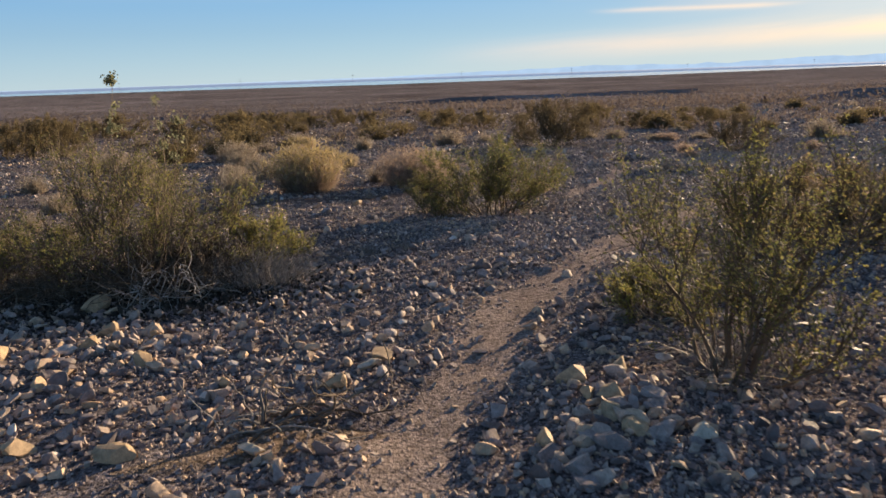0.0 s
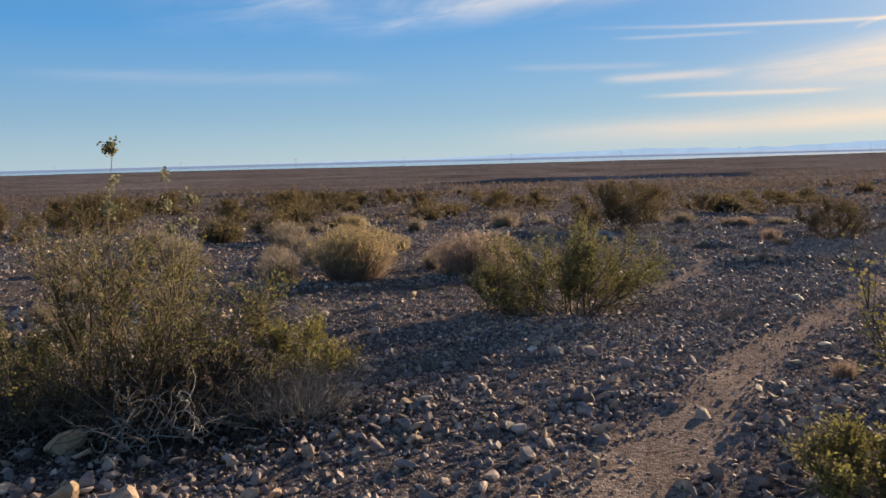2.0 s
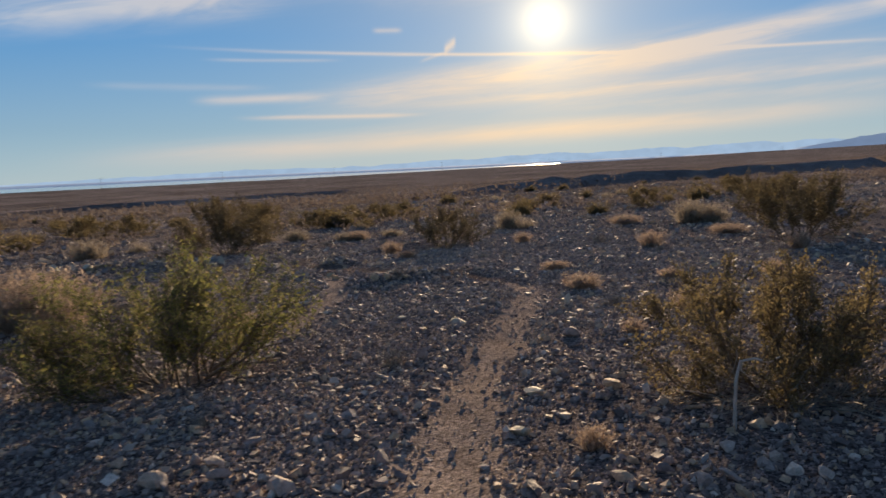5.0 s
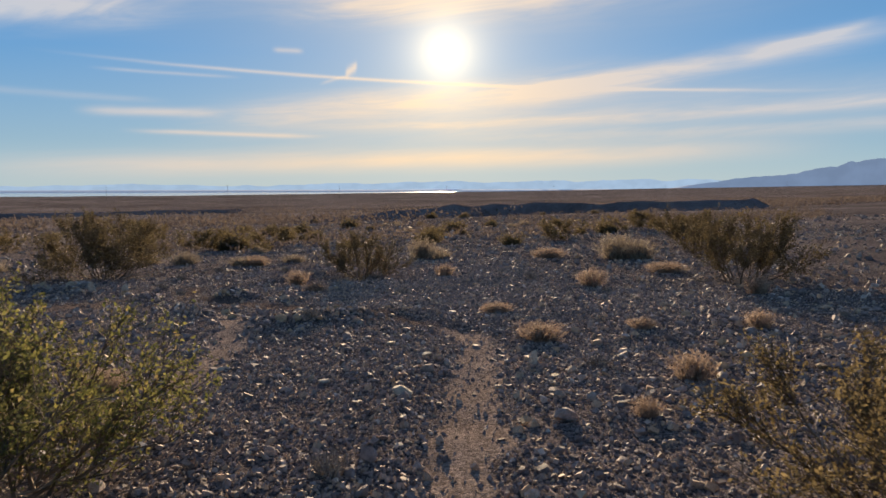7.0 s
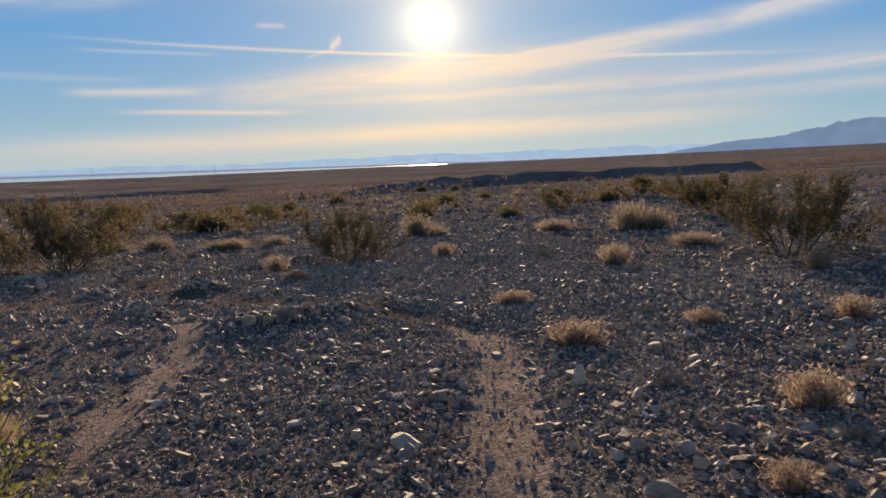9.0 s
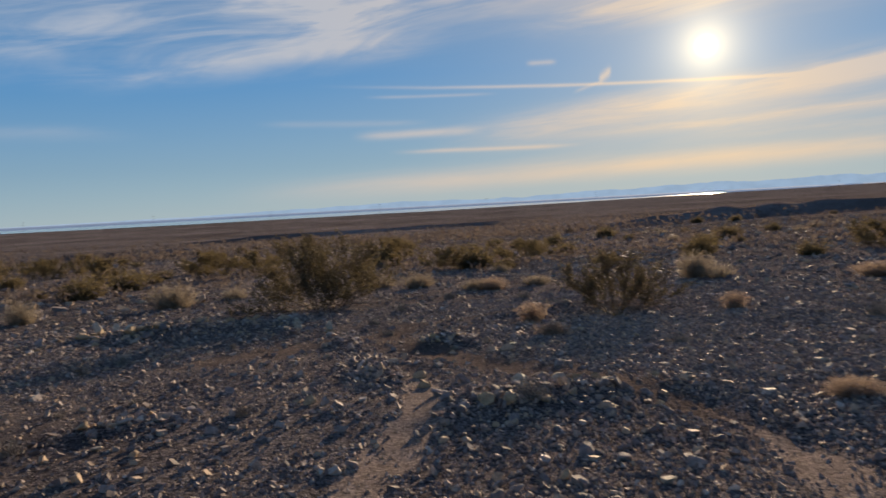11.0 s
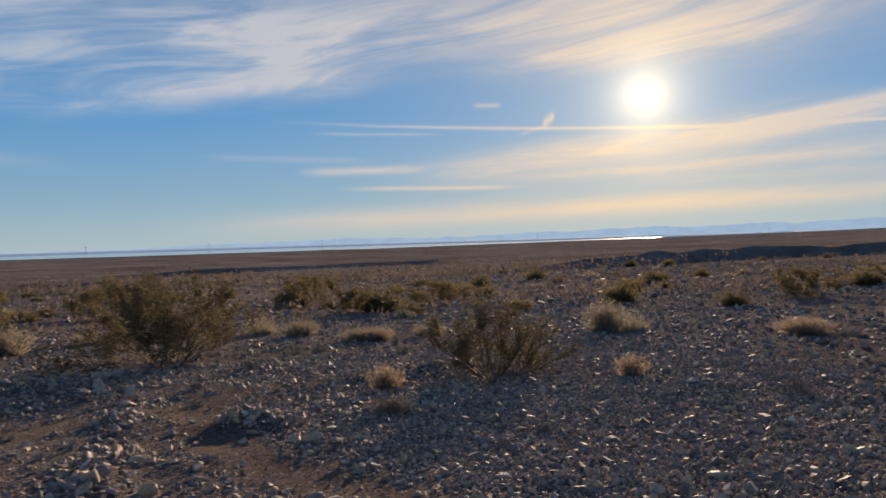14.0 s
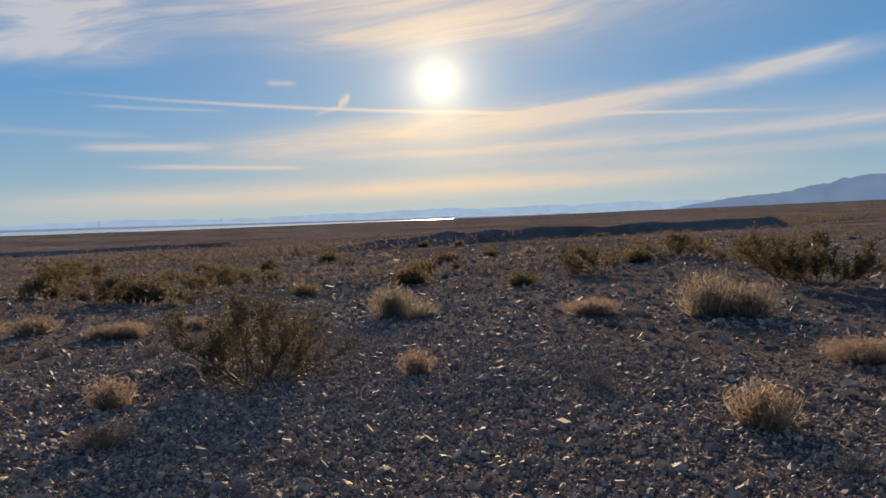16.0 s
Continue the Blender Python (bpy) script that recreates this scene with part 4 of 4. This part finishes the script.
bleached = put(brushwood(0.8, 0.34, 30, 47, "few bleached crooked branches lying against a bush", (mat_dead, mat_dead, mat_bleached), 0.6, 0.85), -2.5, 6.05)
tangle = put(dry_clump(1.5, 0.36, 900, 48, mat_dead, "low tangle of bare grey-brown twigs", 0.3, stout=0.5, spray=0.022, tip_mat=mat_dead), -1.8, 6.6)
# packed twigs and near-black litter added to deepen the shade under the bush
understory = put(dry_clump(1.8, 0.4, 1300, 49, mat_stem, "dead twigs added to darken the shade under a large bush", 0.3, stout=1.1, tip_mat=mat_shade_litter), -2.6, 6.75)
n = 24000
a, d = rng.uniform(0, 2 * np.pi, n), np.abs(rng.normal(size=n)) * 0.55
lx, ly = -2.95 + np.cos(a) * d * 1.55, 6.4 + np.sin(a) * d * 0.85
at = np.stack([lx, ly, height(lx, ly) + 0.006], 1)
litter = new("shade_litter", leaves("shade_litter", at, 0.04, mat_shade_litter, np.random.default_rng(50), 0.0, 0.45))
tagged(litter, "leaf litter coloured near black for the shade under a creosote bush", "leaf litter", kind="stuff")
snag = np.array([(0, 0, -0.04), (0, 0, 0.14), (0.01, 0, 0.29), (0.04, 0.03, 0.36), (0.12, 0.04, 0.37), (0.2, 0.05, 0.34), (0.28, 0.06, 0.38)])
fork = np.array([(0.05, 0.03, 0.36), (0.03, 0.0, 0.32), (0.08, -0.03, 0.28)])
stick = put(tagged(new("dead_branch", tubes("dead_branch", [(snag, 0.011, 0.005), (fork, 0.005, 0.002)], mat_bleached, 6)), "bleached bent dead branch standing beside a bush", "branch"), 2.97, 7.1, -26)
twigs_near = put(brushwood(0.5, 0.08, 20, 45, "few dry twigs lying on gravel"), -0.85, 3.4)
straw = put(dry_clump(1.9, 0.95, 2600, 11, mat_rust, "rounded golden dry shrub with dense fine stems", stout=0.6, tip_mat=mat_straw), -2.9, 14.35)
rust = put(dry_clump(2.0, 0.78, 2200, 12, mat_rust, "low reddish-brown dry shrub with feathery stems", stout=0.6), -0.85, 15.05)
ash = put(dry_clump(1.0, 0.46, 560, 13, mat_ash, "small ashen dry shrub", stout=1.1), -4.1, 14.0)
tuft = put(dry_clump(0.62, 0.3, 420, 14, mat_rust, "small dry tawny tuft on gravel", 0.8, name="dry_tuft"), 6.24, 20.6, group="dry tufts")
ASH_AT = [
    (-7, 24.7, 1.35), (-7.6, 29.9, 1.2), (-4.4, 26, 0.9), (14.9, 20.1, 1.3), (-4.3, 17.2, 1.1), (-5.6, 18.6, 0.9), (-3.55, 28.9, 1.1), (-6.5, 22.5, 0.9),
    (-8.1, 27.6, 1.2), (8.8, 27.3, 0.9), (7.2, 27.4, 0.9), (12.1, 25.3, 1.2), (15.2, 19.6, 1.2), (-7, 17.3, 0.9), (-3.4, 16.2, 1), (-4.6, 15.6, 0.9),
    (-5.4, 20.4, 1.1), (-8.6, 20.5, 1.1), (-7.4, 24.6, 1.1), (6.3, 30, 1.2), (-3.9, 18.4, 1.4), (-6.4, 15.2, 0.8), (-5.2, 16.9, 0.6), (-8, 18.6, 1.2),
    (-9.4, 16.4, 1), (-10.2, 22, 1.3), (-9, 13, 0.9), (-6.9, 12.6, 0.8), (-5.2, 9.6, 0.6), (-4.6, 8.2, 0.7), (-6.2, 10.6, 0.6), (-7.6, 14.9, 0.8),
    (-2.95, 20.5, 0.8), (-5.9, 27, 1), (-3.97, 25.1, 0.75), (-6.7, 32.5, 1.1), (-1.77, 19.56, 0.4), (-7.7, 25.6, 1.3), (-0.3, 30.3, 1.5), (-1.7, 15.9, 0.6),
    (-5.1, 24.4, 0.8),
]
RUST_AT = [
    (12.6, 16.5, 1.0), (1.4, 13.0, 0.5), (-6.2, 29.2, 1.0), (7.6, 27.2, 1.1), (14.0, 21.8, 1.3),
    (6.6, 14.3, 0.5),
]
STRAW_AT = [
        (-3.1, 21.0, 0.75), (-6.3, 31.4, 1.1),
]
TUFT_AT = [
    (5.45, 10.1, 0.75),    (5.72, 12.35, 1.0), (6.86, 11.93, 0.7), (7.91, 11.16, 0.7), (10.7, 13.1, 0.9), (4.25, 9.5, 0.45), (2.2, 7.3, 0.45), (9.84, 15.8, 1.05), (9.2, 19.6, 0.9), (5.9, 18.9, 0.9),
]
for places, src, own, tall in ((ASH_AT, ash, 1.0, 1.15), (RUST_AT, rust, 2.0, 1.0), (STRAW_AT, straw, 1.85, 1.0), (TUFT_AT, tuft, 1.0, 1.0)):
    for cx, cy, w in places:
        s = w / own
        copy_thing(src, pose(cx, cy, ground_z(cx, cy), 0, 0, pick.uniform(0, 360)) @ Matrix.Diagonal((s * pick.uniform(0.85, 1.15), s * pick.uniform(0.85, 1.15), s * pick.uniform(0.5, 1.0) * tall, 1)))

weed = put(dry_clump(0.42, 0.15, 110, 15, mat_dead, "small dry weed among the stones", 0.7, True, "dry_weed"), 1.3, 5.6, group="dry weeds")
placed = 0
while placed < 70:
    wx, wy = pick.uniform(-7, 10), 4 + 22 * pick.random() ** 0.8
    if min(float(distance_to(TRAIL_D, wx, wy)[0]), float(distance_to(SPUR_D, wx, wy)[0])) < 0.4 or -4.5 < wx < -1.0 and wy < 8:
        continue
    s = pick.uniform(0.4, 1.1)
    copy_thing(weed, pose(wx, wy, ground_z(wx, wy), 0, 0, pick.uniform(0, 360)) @ Matrix.Diagonal((s, s * pick.uniform(0.7, 1.2), s * pick.uniform(0.6, 1.2), 1)))
    placed += 1

# lighter shrubs for the middle distance, and copies of them over the plain
plain_a = put(dry_clump(3.0, 1.25, 900, 21, mat_olive, "olive-brown desert bush out on the plain", 0.5, True, "desert_bush", 1.2, 0.2, mat_scrub, True), -9.5, 34.0)
plain_b = put(dry_clump(2.4, 0.9, 700, 22, mat_olive, "low olive-brown desert bush out on the plain", 0.3, True, "desert_bush", 1.2, 0.22, mat_scrub, True), -14.5, 40.5)
plain_d = put(creosote(3.4, 1.5, 10, 1200, 24, "spreading olive creosote bush out on the plain", 0.052, 0, 0.03, leaf_mat=mat_scrub, twigs=14, forks=3), -12.5, 44.0)
plain_c = put(dry_clump(1.5, 0.7, 420, 23, mat_ash, "dry greyish shrub out on the plain", 0.5, False), -7.8, 36.5, group="shrubs on the plain")
for src in (plain_a, plain_b, plain_c, plain_d):
    src["group"] = "shrubs on the plain"
SPOTS = [(-17.4, 25.4, 2.2, 1.8), (-17.6, 31.5, 3.4, 2.2), (-19.8, 33.0, 3.0, 2.0), (-20.1, 38.9, 2.6, 1.9), (-28.4, 54.0, 3.6, 2.0), (-24.8, 54.8, 3.8, 2.3), (-17.2, 47.0, 2.9, 1.5), (-14.6, 50.0, 3.6, 2.1),
         (-11.6, 50.0, 3.4, 1.9), (-20.4, 56.0, 2.7, 1.4), (-16.2, 80.0, 3.8, 1.4), (-10.0, 66.0, 2.2, 1.9), (-5.3, 48.0, 2.7, 1.7), (-0.6, 46.0, 2.6, 1.6), (1.6, 46.0, 2.4, 1.5),
         (-0.4, 54.0, 3.8, 1.4), (8.5, 45.8, 2.3, 1.5), (8.7, 37.2, 2.7, 1.1), (11, 61, 3.6, 1.5), (-29, 60, 4.0, 1.7), (-21.7, 71, 4.2, 1.7), (-18.5, 74, 3.6, 1.5), (-15.5, 75, 3.6, 1.5),
         (-22.6, 83, 4.4, 1.8), (-12, 64, 3.0, 1.3), (13, 39, 2.6, 1.1), (22, 30, 2.8, 1.1), (26, 27, 3.0, 1.1), (30, 33, 3.2, 1.3)]
for bx, by, w, h in SPOTS:
    copy_thing(plain_d, pose(bx, by, ground_z(bx, by) - 0.02, 0, 0, pick.uniform(0, 360)) @ Matrix.Diagonal((w / 2.8, w / 2.8, h / 1.95, 1)))
placed = 0
while placed < 150:
    by = 24 + 110 * pick.random() ** 1.2
    bx = pick.uniform(-0.62, 0.95) * by
    if abs(bx - 3.7) < 4 and by < 31 or by < 30 and -9 < bx < 12:
        continue
    s = pick.uniform(0.45, 1.0)
    copy_thing(pick.choice((plain_a, plain_b, plain_c, plain_c)), pose(bx, by, ground_z(bx, by) - 0.02, 0, 0, pick.uniform(0, 360)) @ Matrix.Diagonal((s, s, s * 0.85, 1)))
    placed += 1

r = np.random.default_rng(33)
n = 15000
fy = 95 + 950 * r.random(n) ** 1.7
fx = r.uniform(-1.3, 2.0, n) * fy
s = r.uniform(0.5, 1.3, n)
at = np.stack([fx, fy, height(fx, fy)], 1)
at = np.repeat(at, 6, 0) + r.normal(size=(n * 6, 3)) * np.repeat(s, 6)[:, None] * [0.75, 0.75, 0.0] + np.stack([np.zeros(n * 6)] * 2 + [r.random(n * 6) * np.repeat(s, 6)], 1)
tagged(new("far_scrub", leaves("far_scrub", at, 0.5, mat_far, r, 0.4)), "distant low desert scrub dotting the plain", "scrub", kind="stuff")


r = np.random.default_rng(34)
n, k = 4200, 14
fy = 34 + 190 * r.random(n) ** 1.3
fx = r.uniform(-1.0, 1.5, n) * fy
s = r.uniform(0.25, 0.75, n)
at = np.repeat(np.stack([fx, fy, height(fx, fy)], 1), k, 0) + r.normal(size=(n * k, 3)) * np.repeat(s, k)[:, None] * [0.5, 0.5, 0.0]
at[:, 2] += r.random(n * k) * np.repeat(s, k) * 0.7
tagged(new("low_scrub", leaves("low_scrub", at, 0.2, mat_far, r, 0.5, 0.2)), "low dry scrub scattered over the stony plain", "scrub", kind="stuff")


# ---- power line ----
def power_pole(h):
    pole = new("power_pole")
    shaft = tubes("shaft", [(np.array([(0, 0, -0.5), (0, 0, h * 0.5), (0, 0, h)]), 0.22, 0.13)], mat_pole, 8)
    part("shaft", shaft, pole)
    arm = tubes("crossarm", [(np.array([(-1.6, 0, h - 0.9), (0, 0, h - 0.9), (1.6, 0, h - 0.9)]), 0.1, 0.1)], mat_pole, 4)
    part("crossarm", arm, pole)
    for dx in (-1.4, 0.0, 1.4):
        part("insulator", tubes("insulator", [(np.array([(dx, 0, h - 0.85), (dx, 0, h - 0.6), (dx, 0, h - 0.4)]), 0.07, 0.04)], mat_pole, 6), pole)
    return tagged(pole, "thin wooden power pole far across the plain", "pole", "distant power line")


pole = power_pole(20)
for k in range(-4, 9):
    bearing = radians(0.6 + 8.1 * k)
    px, py = 1150 * math.tan(bearing), 1150
    m = pose(px, py, ground_z(px, py), 0, 0, 0)
    if k == -4:
        pole.matrix_world = m
    else:
        copy_thing(pole, m)
